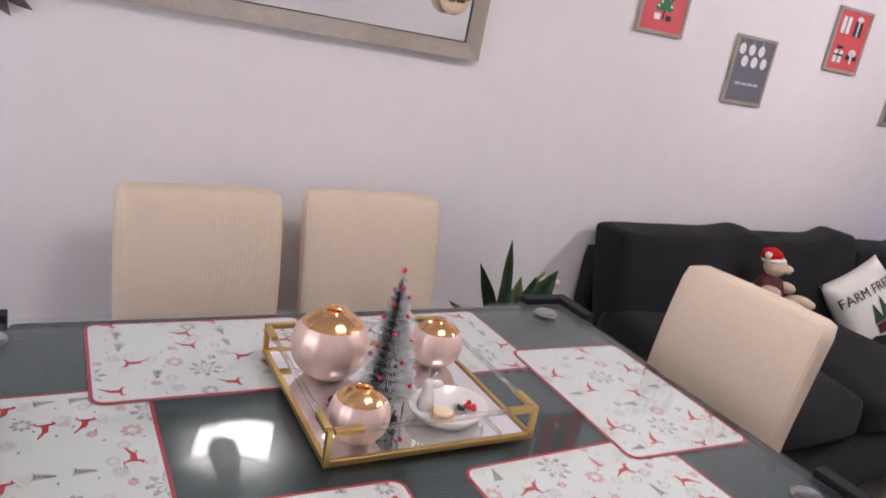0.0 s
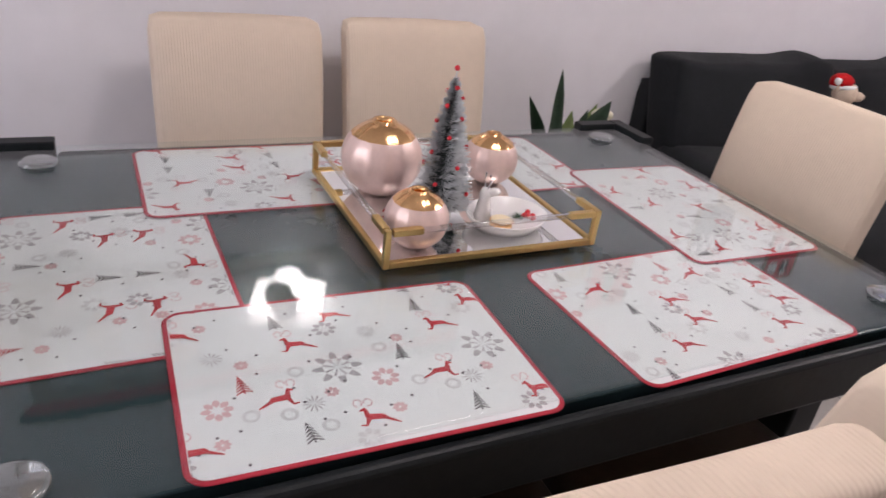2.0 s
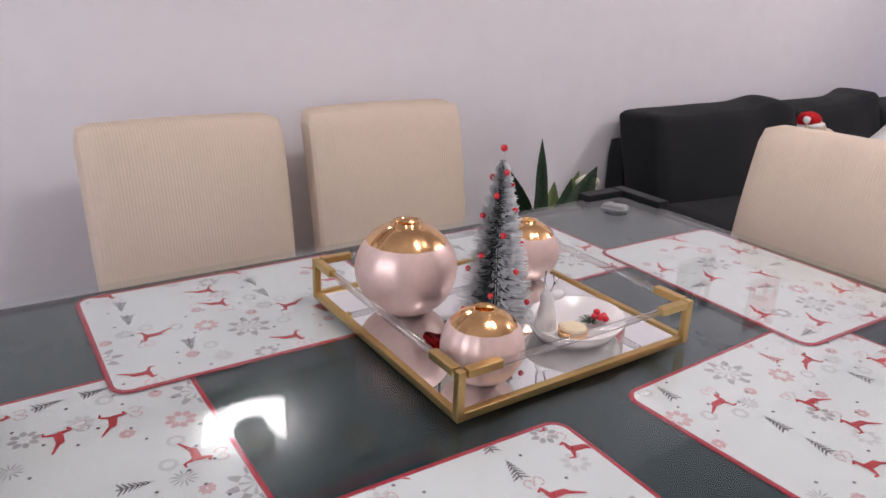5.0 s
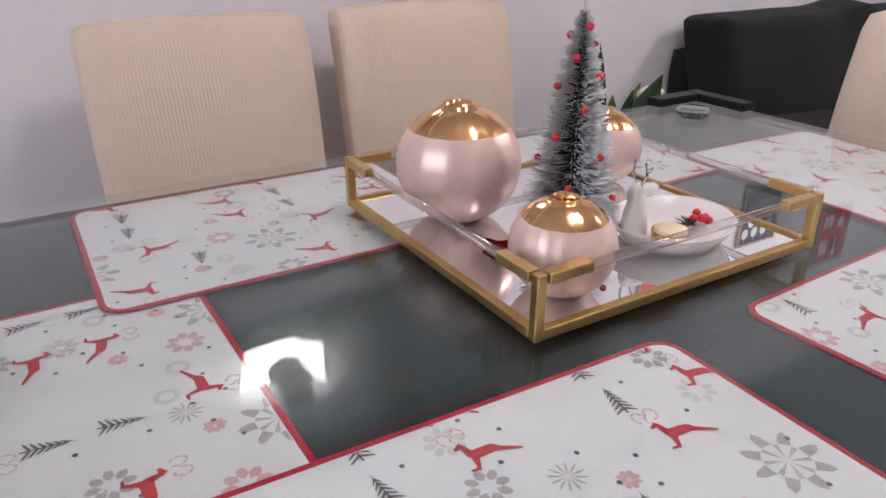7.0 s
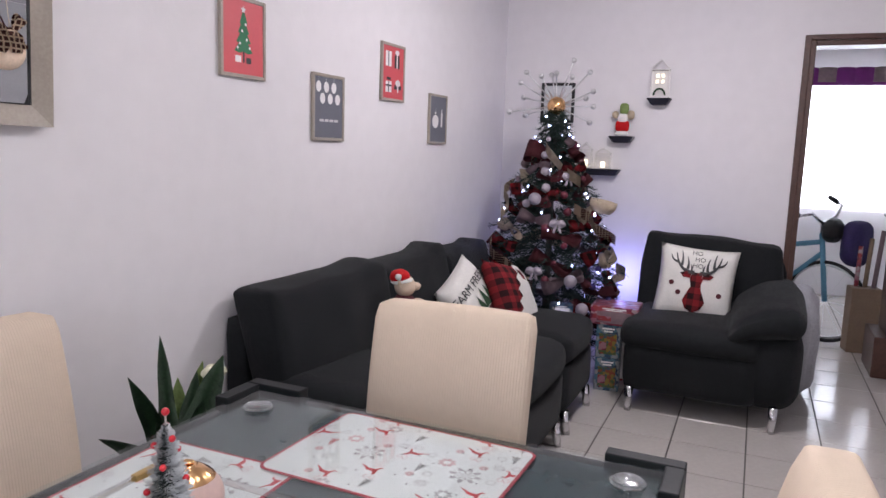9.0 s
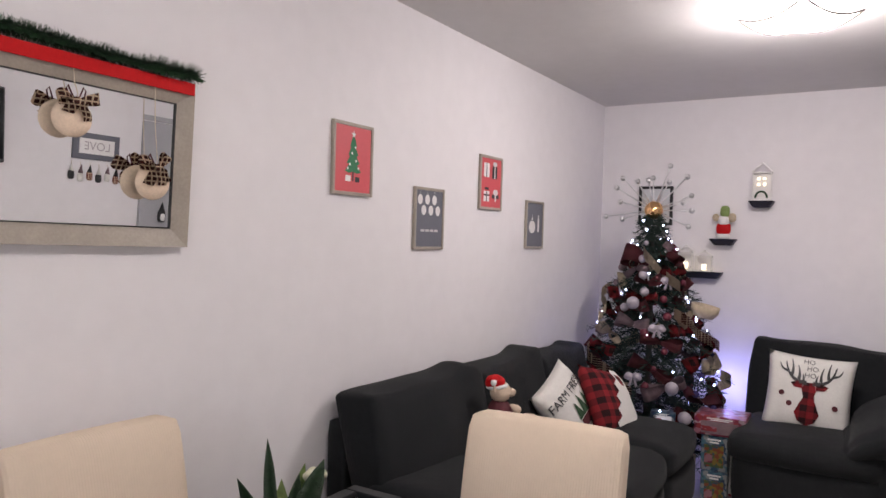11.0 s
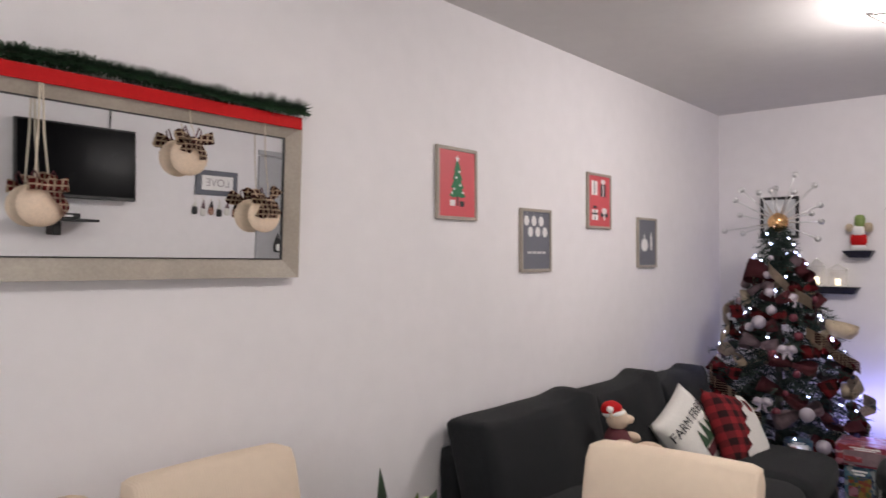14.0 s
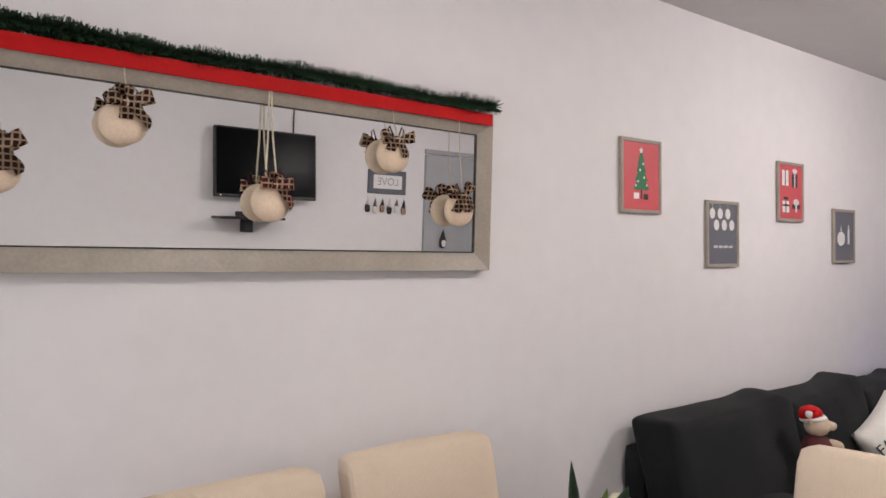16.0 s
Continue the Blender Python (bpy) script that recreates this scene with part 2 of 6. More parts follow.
SHEER.node_tree.links.new(SHEER.node_tree.nodes["Principled BSDF"].outputs[0], sheer_mix.inputs[1])
SHEER.node_tree.links.new(sheer_thin.outputs[0], sheer_mix.inputs[2])
SHEER.node_tree.links.new(sheer_mix.outputs[0], sheer_out.inputs["Surface"])
BIKE_BLUE = mk("blue_frame_paint", (0.10, 0.28, 0.42), 0.35, vary=0.1)
KRAFT = mk("kraft_paper", (0.22, 0.15, 0.10), 0.8, vary=0.12, scale=12)
RUBBER = mk("black_rubber", (0.015, 0.015, 0.015), 0.8, vary=0.2)
DIFFUSER = glow("lamp_glass", (1.0, 0.97, 0.95), 6.0)
LED = glow("fairy_light", (0.52, 0.60, 1.0), 11.0)
LED_WARM = glow("warm_window_light", (1.0, 0.86, 0.62), 1.7)
WINE = mk("wine_cloth", (0.085, 0.012, 0.018), 0.8, vary=0.3, scale=20)
MAUVE = mk("mauve_mesh_ribbon", (0.20, 0.135, 0.15), 0.7, vary=0.3, scale=40)
PEARL = mk("pearl_bauble", (0.36, 0.32, 0.37), 0.3, vary=0.1, scale=30, coat=0.3)
FROSTED = mk("frosted_plastic", (0.62, 0.64, 0.66), 0.25, vary=0.05, coat=0.5)
PLUM = mk("plum_glitter", (0.12, 0.015, 0.03), 0.5, vary=0.4, scale=60)


def patches(name, palette, scale):
    """Printed carton: a patchwork of the palette's colours."""
    m = mk(name, palette[0], 0.4, vary=0.1, coat=0.2)
    nt = m.node_tree
    tc, vo, ramp = nt.nodes.new("ShaderNodeTexCoord"), nt.nodes.new("ShaderNodeTexVoronoi"), nt.nodes.new("ShaderNodeValToRGB")
    vo.inputs["Scale"].default_value = scale
    nt.links.new(tc.outputs["Object"], vo.inputs["Vector"])
    sep = nt.nodes.new("ShaderNodeSeparateColor")
    nt.links.new(vo.outputs["Color"], sep.inputs[0])
    nt.links.new(sep.outputs[0], ramp.inputs[0])
    ramp.color_ramp.interpolation = "CONSTANT"
    while len(ramp.color_ramp.elements) < len(palette):
        ramp.color_ramp.elements.new(0.5)
    for k, c in enumerate(palette):
        ramp.color_ramp.elements[k].position = k / len(palette)
        ramp.color_ramp.elements[k].color = (*c, 1)
    nt.links.new(ramp.outputs[0], nt.nodes["Principled BSDF"].inputs["Base Color"])
    return m


PINKBOX = patches("pink_box_print", [(0.211, 0.019, 0.05), (0.31, 0.136, 0.174), (0.26, 0.031, 0.037), (0.124, 0.012, 0.031), (0.341, 0.26, 0.273)], 35)
TEALBOX = patches("teal_box_print", [(0.025, 0.074, 0.136), (0.062, 0.155, 0.211), (0.019, 0.031, 0.074), (0.248, 0.273, 0.285)], 48)
YELLOWBOX = patches("yellow_box_print", [(0.223, 0.149, 0.025), (0.062, 0.099, 0.031), (0.223, 0.05, 0.019), (0.037, 0.074, 0.099)], 54)
SILVERBAG = mk("silver_cloth", (0.40, 0.40, 0.43), 0.6, vary=0.2, scale=9, bump=0.3, bump_scale=14)


# ---- builders ----
def part(name, bm, material, parent=None, label="", smooth=False):
    me = bpy.data.meshes.new(name)
    bmesh.ops.recalc_face_normals(bm, faces=bm.faces)
    if smooth:
        for f in bm.faces:
            f.smooth = True
    bm.to_mesh(me)
    bm.free()
    me.materials.append(material)
    ob = new(name, me)
    ob.parent = parent
    if label:
        tagged(ob, label)
    return ob


def thing(name, m, label, category, group="", kind=""):
    ob = new(name)
    ob.empty_display_size = 0.05
    ob.matrix_basis = m
    return tagged(ob, label, category, group, kind)


def spot(ob, *place, rx=0, ry=0, rz=0):
    ob.matrix_basis = pose(*place, rx, ry, rz)
    return ob


def box(bm, size, centre=(0, 0, 0), bevel=0.0, rot=(0, 0, 0), seg=2):
    r = bmesh.ops.create_cube(bm, size=1, matrix=pose(*centre, *rot) @ Matrix.Diagonal((*size, 1)))
    if bevel:
        es = list({e for v in r["verts"] for e in v.link_edges})
        bmesh.ops.bevel(bm, geom=es, offset=bevel, segments=seg, profile=0.5, affect="EDGES")
    return bm


def ball(bm, r, centre=(0, 0, 0), scale=(1, 1, 1), u=16, v=10, rot=(0, 0, 0)):
    bmesh.ops.create_uvsphere(bm, u_segments=u, v_segments=v, radius=r, matrix=pose(*centre, *rot) @ Matrix.Diagonal((*scale, 1)))
    return bm


def rod(bm, a, b, r, r2=None, n=10):
    a, b = Vector(a), Vector(b)
    d = b - a
    m = Matrix.Translation((a + b) / 2) @ d.to_track_quat("Z", "Y").to_matrix().to_4x4()
    bmesh.ops.create_cone(bm, cap_ends=True, segments=n, radius1=r, radius2=r if r2 is None else r2, depth=d.length, matrix=m)
    return bm


def tube(bm, pts, r, n=8, closed=False, radii=None):
    """A round tube along the points."""
    pts = [Vector(p) for p in pts]
    rings = []
    count = len(pts)
    for i, p in enumerate(pts):
        a = pts[(i - 1) % count] if closed or i else p
        b = pts[(i + 1) % count] if closed or i < count - 1 else p
        q = (b - a).normalized().to_track_quat("Z", "Y")
        rr = radii[i] if radii else r
        rings.append([bm.verts.new(p + q @ Vector((rr * math.cos(k * math.tau / n), rr * math.sin(k * math.tau / n), 0))) for k in range(n)])
    for i in range(count if closed else count - 1):
        a, b = rings[i], rings[(i + 1) % count]
        for k in range(n):
            bm.faces.new((a[k], a[(k + 1) % n], b[(k + 1) % n], b[k]))
    if not closed:
        bm.faces.new(rings[0][::-1])
        bm.faces.new(rings[-1])
    return bm


def lathe(bm, profile, n=32, wobble=None):
    """A turned body from (radius, height) pairs; wobble(angle, row) scales the radius."""
    rows = []
    for j, (r, z) in enumerate(profile):
        row = []
        for k in range(n):
            a = k * math.tau / n
            s = wobble(a, j) if wobble else 1
            row.append(bm.verts.new((r * s * math.cos(a), r * s * math.sin(a), z)))
        rows.append(row)
    for a, b in zip(rows, rows[1:]):
        for k in range(n):
            bm.faces.new((a[k], a[(k + 1) % n], b[(k + 1) % n], b[k]))
    return bm


def softbox(bm, size, centre=(0, 0, 0), r=0.05, puff=0.02, cuts=9, rough=0.0, shape=None, rot=(0, 0, 0)):
    """An upholstered block: rounded edges, bulging faces, slight unevenness."""
    tmp = bmesh.new()
    bmesh.ops.create_cube(tmp, size=2)
    bmesh.ops.subdivide_edges(tmp, edges=tmp.edges[:], cuts=cuts, use_grid_fill=True)
    h = Vector(size) / 2
    m = pose(*centre, *rot)
    made = {}
    for v in tmp.verts:
        c = v.co
        p = Vector((c.x * h.x, c.y * h.y, c.z * h.z))
        inner = Vector([max(-(h[i] - r), min(h[i] - r, p[i])) for i in range(3)])
        off = p - inner
        if off.length > 1e-9:
            p = inner + off.normalized() * r
        bulge = [(1 - c[(i + 1) % 3] ** 2) * (1 - c[(i + 2) % 3] ** 2) for i in range(3)]
        for i in range(3):
            if abs(abs(c[i]) - 1) < 1e-6:
                p[i] += math.copysign(puff * bulge[i], c[i])
        if rough:
            p += noise.noise_vector(p * 5 + Vector(centre) * 3) * rough
        if shape:
            p = shape(p, c)
        made[v] = bm.verts.new(m @ p)
    for f in tmp.faces:
        bm.faces.new([made[v] for v in f.verts])
    tmp.free()
    return bm


def pillow(bm, w, h, t, n=14):
    """A stuffed square cushion with pointed corners, upright in x and z, thick in y."""
    def edge(u):
        return max(0.0, 1 - abs(u) ** 2.6)
    grids = []
    for side in (-1, 1):
        g = []
        for i in range(n + 1):
            row = []
            for j in range(n + 1):
                u, v = 2 * i / n - 1, 2 * j / n - 1
                pin = 1 - 0.07 * (1 - u * u) * v * v, 1 - 0.07 * (1 - v * v) * u * u
                th = (edge(u) * edge(v)) ** 0.45
                wr = noise.noise((u * 2.3, v * 2.3, side * 2.0)) * 0.006 * th
                row.append(bm.verts.new((u * w / 2 * pin[1], side * (t / 2 * th + wr * 0.5), v * h / 2 * pin[0])))
            g.append(row)
        grids.append(g)
    for g in grids:
        for i in range(n):
            for j in range(n):
                bm.faces.new((g[i][j], g[i + 1][j], g[i + 1][j + 1], g[i][j + 1]))
    bmesh.ops.remove_doubles(bm, verts=bm.verts, dist=0.0006)
    return bm


def pillow_depth(u, v, t):
    """How far a pillow's front bulges at (u, v) in -1 to 1."""
    return t / 2 * (max(0.0, 1 - abs(u) ** 2.6) * max(0.0, 1 - abs(v) ** 2.6)) ** 0.45


def polygon(bm, pts, z=0.0):
    bm.faces.new([bm.verts.new((x, y, z)) for x, y in pts])
    return bm


def text_mesh(words, size):
    """Letters of the built-in font as a flat bmesh in x and y, centred."""
    cu = bpy.data.curves.new("letters", "FONT")
    cu.body, cu.size, cu.align_x, cu.align_y = words, size, "CENTER", "CENTER"
    tmp = bpy.data.objects.new("letters", cu)
    me = bpy.data.meshes.new_from_object(tmp)
    bm = bmesh.new()
    bm.from_mesh(me)
    bpy.data.objects.remove(tmp)
    bpy.data.curves.remove(cu)
    bpy.data.meshes.remove(me)
    return bm


# ---- room ----
X0, X1, Y0, Y1, H = -2.6, 3.538, -3.3, 0.0, 2.35
DOOR_A, DOOR_B, DOOR_H = -2.74, -1.872, 2.022


def slab(name, size, centre, material, kind="structure", label="", category=""):
    ob = part(name, box(bmesh.new(), size), material)
    ob.location = centre
    return tagged(ob, label, category, kind=kind)


slab("wall_north", (X1 - X0 + 0.3, 0.15, H), ((X0 + X1) / 2, 0.075, H / 2), WALL, label="plain white painted wall behind table and sofa", category="wall")
slab("wall_south", (X1 - X0 + 0.3, 0.15, H), ((X0 + X1) / 2, Y0 - 0.075, H / 2), WALL, label="plain white painted wall with television", category="wall")
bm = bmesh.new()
# opening assumed in this unseen wall, made for the added fill light
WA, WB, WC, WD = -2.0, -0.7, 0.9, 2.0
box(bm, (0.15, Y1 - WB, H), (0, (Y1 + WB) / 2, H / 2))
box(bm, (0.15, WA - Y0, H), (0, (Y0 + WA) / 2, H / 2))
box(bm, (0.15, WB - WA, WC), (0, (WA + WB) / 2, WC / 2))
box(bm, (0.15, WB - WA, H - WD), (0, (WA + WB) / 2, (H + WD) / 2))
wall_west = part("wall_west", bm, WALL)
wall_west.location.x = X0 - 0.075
tagged(wall_west, "plain white painted wall, out of view, with an assumed window", "wall", kind="structure")
window = thing("assumed_window", pose(X0 - 0.075, (WA + WB) / 2, (WC + WD) / 2), "assumed white framed window, out of view, added for the fill light", "window", kind="structure")
for sy in (-1, 0, 1):
    part("assumed_window_frame", box(bmesh.new(), (0.05, 0.04, WD - WC - 0.002), (0, sy * ((WB - WA) / 2 - 0.021), 0), 0.003), CERAMIC, window)
bm = bmesh.new()
box(bm, (0.15, Y1 - DOOR_B, H), (0, (Y1 + DOOR_B) / 2, H / 2))
box(bm, (0.15, DOOR_A - Y0, H), (0, (Y0 + DOOR_A) / 2, H / 2))
box(bm, (0.15, DOOR_B - DOOR_A, H - DOOR_H), (0, (DOOR_A + DOOR_B) / 2, (H + DOOR_H) / 2))
wall_east = part("wall_east", bm, WALL)
wall_east.location.x = X1 + 0.075
tagged(wall_east, "white painted wall with a doorway", "wall", kind="structure")
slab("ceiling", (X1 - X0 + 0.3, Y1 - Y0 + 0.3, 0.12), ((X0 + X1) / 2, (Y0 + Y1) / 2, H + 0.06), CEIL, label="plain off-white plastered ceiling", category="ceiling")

# doorway trim
frame_thing = thing("door_frame", pose(X1, 0, 0), "brown wooden frame round the open doorway", "door frame", kind="structure")
for nm, size, c in (("jamb", (0.17, 0.03, DOOR_H), (0.075, DOOR_B - 0.013, DOOR_H / 2)), ("jamb", (0.17, 0.03, DOOR_H), (0.075, DOOR_A + 0.013, DOOR_H / 2)),
                    ("lintel", (0.17, DOOR_B - DOOR_A - 0.056, 0.03), (0.075, (DOOR_A + DOOR_B) / 2, DOOR_H - 0.017)),
                    ("architrave", (0.014, 0.035, DOOR_H + 0.03), (-0.008, DOOR_B + 0.0165, DOOR_H / 2 + 0.015)),
                    ("architrave", (0.014, DOOR_B - DOOR_A, 0.03), (-0.008, (DOOR_A + DOOR_B) / 2, DOOR_H + 0.016))):
    part(nm, box(bmesh.new(), size, c, 0.004), WOOD_DARK, frame_thing)

# ---- dining table ----
TX0, TX1, TY0, TY1, TZ = -1.415, 0.125, -1.580, -0.572, 0.735
table = thing("dining_table", pose(0, 0, 0), "dark lacquered dining table with corner brackets and glass top", "table")
tcx, tcy = (TX0 + TX1) / 2, (TY0 + TY1) / 2
part("tabletop", box(bmesh.new(), (TX1 - TX0 - 0.078, TY1 - TY0 - 0.078, 0.03), (tcx, tcy, TZ - 0.015), 0.004), TABLETOP, table, "dark grey-green satin panel")
for sx in (-1, 1):
    ex = TX1 - 0.05 if sx > 0 else TX0 + 0.05
    part("apron", box(bmesh.new(), (0.022, TY1 - TY0 - 0.302, 0.090), (ex + sx * 0.036, tcy, TZ - 0.0475), 0.009, seg=3), TABLE, table)
    for sy in (-1, 1):
        ey = TY1 - 0.05 if sy > 0 else TY0 + 0.05
        part("leg", box(bmesh.new(), (0.075, 0.075, TZ - 0.032), (ex - sx * 0.08, ey - sy * 0.12, (TZ - 0.032) / 2), 0.005), TABLE, table)
        bm = bmesh.new()
        cx, cy = (TX1 if sx > 0 else TX0), (TY1 if sy > 0 else TY0)
        box(bm, (0.036, 0.15, 0.120), (cx - sx * 0.018, cy - sy * 0.075, TZ - 0.0335), 0.003)
        box(bm, (0.150 - 0.037, 0.036, 0.120), (cx - sx * (0.037 + 0.0565), cy - sy * 0.018, TZ - 0.0335), 0.003)
        part("corner_bracket", bm, TABLE, table, "raised dark corner bracket")
for sy in (-1, 1):
    ey = TY1 - 0.04 if sy > 0 else TY0 + 0.04
    part("apron", box(bmesh.new(), (TX1 - TX0 - 0.302, 0.022, 0.090), (tcx, ey - sy * -0.026, TZ - 0.0475), 0.009, seg=3), TABLE, table)
GX0, GX1, GY0, GY1 = TX0 + 0.039, TX1 - 0.039, TY0 + 0.039 - 0.008, TY1 - 0.039 + 0.008
pane = part("glass_sheet", box(bmesh.new(), (GX1 - GX0, GY1 - GY0, 0.008), ((GX0 + GX1) / 2, (GY0 + GY1) / 2, 0.749), 0.0015), GLASS)
pane.visible_shadow = False
tagged(pane, "clear glass sheet laid over the table and placemats", "glass sheet")
GTOP = 0.7532
for x, y in ((-1.292, -1.512), (-1.29, -0.70), (-0.02, -0.69), (-0.005, -1.49)):
    disc = thing("suction_disc", pose(x, y, GTOP), "clear plastic suction disc on the glass corner", "suction disc", "discs on the glass corners")
    part("pad", lathe(bmesh.new(), [(0.001, 0.0), (0.030, 0.0), (0.0335, 0.002), (0.0325, 0.006), (0.0285, 0.0075), (0.001, 0.0076)], 32), DISC, disc, smooth=True)
    part("plug", lathe(bmesh.new(), [(0.001, 0.0078), (0.028, 0.0078), (0.028, 0.0090), (0.026, 0.0098), (0.001, 0.0100)], 32), DISC, disc, "frosted clear cap", True)


# ---- placemats ----
def rounded_rect(w, h, r, n=6):
    pts = []
    for cx, cy, a0 in ((w / 2 - r, h / 2 - r, 0), (-w / 2 + r, h / 2 - r, 90), (-w / 2 + r, -h / 2 + r, 180), (w / 2 - r, -h / 2 + r, 270)):
        for k in range(n + 1):
            a = radians(a0 + 90 * k / n)
            pts.append((cx + r * math.cos(a), cy + r * math.sin(a)))
    return pts


def petals(bm, x, y, r, n, wide, inner=0.25, turn=0.0, split=False):
    for k in range(n):
        a = k * math.tau / n + turn
        c, s = math.cos(a), math.sin(a)
        def at(u, v):
            return (x + c * u - s * v, y + s * u + c * v)
        polygon(bm, [at(inner * r, 0), at(0.55 * r, wide * r), at(0.85 * r, wide * 0.8 * r), at(r, 0), at(0.85 * r, -wide * 0.8 * r), at(0.55 * r, -wide * r)])
        if split:
            for q in (-1, 1):
                polygon(bm, [at(0.05 * r, q * 0.02 * r), at(0.5 * r, q * 0.19 * r), at(0.53 * r, q * 0.15 * r)][::q])


def ring(bm, x, y, r, t, n=18):
    for k in range(n):
        a, b = k * math.tau / n, (k + 1) * math.tau / n
        polygon(bm, [(x + (r + d) * math.cos(q), y + (r + d) * math.sin(q)) for q, d in ((a, 0), (b, 0), (b, -t), (a, -t))])


def deer(bm, pale, x, y, s, turn, flip, tall=1.3):
    c, q = math.cos(turn), math.sin(turn)
    def put(shape, target):
        polygon(target, [(x + s * (c * u * flip - q * v * tall), y + s * (q * u * flip + c * v * tall)) for u, v in (shape if flip > 0 else shape[::-1])])
    put([(-0.50, 0.05), (-0.38, 0.18), (0.22, 0.12), (0.34, 0.02), (0.30, -0.10), (-0.30, -0.08)], bm)
    put([(-0.50, 0.05), (-0.50, 0.42), (-0.44, 0.46), (-0.36, 0.36), (-0.30, 0.17)], bm)
    put([(-0.50, 0.42), (-0.66, 0.36), (-0.64, 0.30), (-0.48, 0.31)], bm)
    put([(0.18, -0.10), (0.34, -0.02), (0.80, -0.28), (0.78, -0.33)], bm)
    put([(-0.46, 0.02), (-0.28, -0.06), (-0.50, -0.34), (-0.74, -0.30), (-0.72, -0.25), (-0.54, -0.26)], bm)
    for k in (-1, 1):
        for j in range(5):
            a, b = radians(250 + k * 62 * j), radians(250 + k * 62 * (j + 0.8))
            put([(-0.44 + k * 0.2 + 0.2 * math.cos(a), 0.68 + 0.2 * math.sin(a)), (-0.44 + k * 0.2 + 0.2 * math.cos(b), 0.68 + 0.2 * math.sin(b)),
                 (-0.44 + k * 0.2 + 0.14 * math.cos(b), 0.68 + 0.14 * math.sin(b)), (-0.44 + k * 0.2 + 0.14 * math.cos(a), 0.68 + 0.14 * math.sin(a))][::k], pale)


def sprig(bm, x, y, s, turn):
    c, q = math.cos(turn), math.sin(turn)
    def put(pts):
        polygon(bm, [(x + s * (c * u - q * v), y + s * (q * u + c * v)) for u, v in pts])
    put([(-0.03, -0.6), (0.03, -0.6), (0.01, 0.6), (-0.01, 0.6)])
    for k in range(6):
        v, w = -0.45 + 0.17 * k, 0.34 - 0.045 * k
        put([(0, v + 0.02), (w, v - 0.14), (w * 0.9, v - 0.06), (0, v + 0.12)])
        put([(0, v + 0.12), (-w * 0.9, v - 0.06), (-w, v - 0.14), (0, v + 0.02)])


MW, MH = 0.440, 0.312
# where each motif of the print sits in one repeat, in millimetres
REPEAT = (
    ("big", ((-29, -9), (175, -8))),
    ("flower", ((184, 84), (185, -132), (-27, -141), (-24, 76))),
    ("pinkflower", ((-179, -52), (23, -42))),
    ("star", ((-174, 43), (-73, -68), (29, 57), (130, -68))),
    ("redstar", ((-141, 23), (-181, -108), (21, -100), (-48, -53), (64, 34), (158, -53), (-180, 112))),
    ("sprig", ((-89, -113), (117, -113), (-87, 107), (117, 107), (-147, -14), (59, 4))),
    ("ring", ((-81, -5), (-104, -79), (100, -76), (35, 19), (-145, -71), (-64, -108), (62, -58))),
    ("deer", ((-66, 50), (-206, 101), (-5, 107), (136, 53), (-9, -110), (-206, -112), (-111, -51), (94, -48))),
)


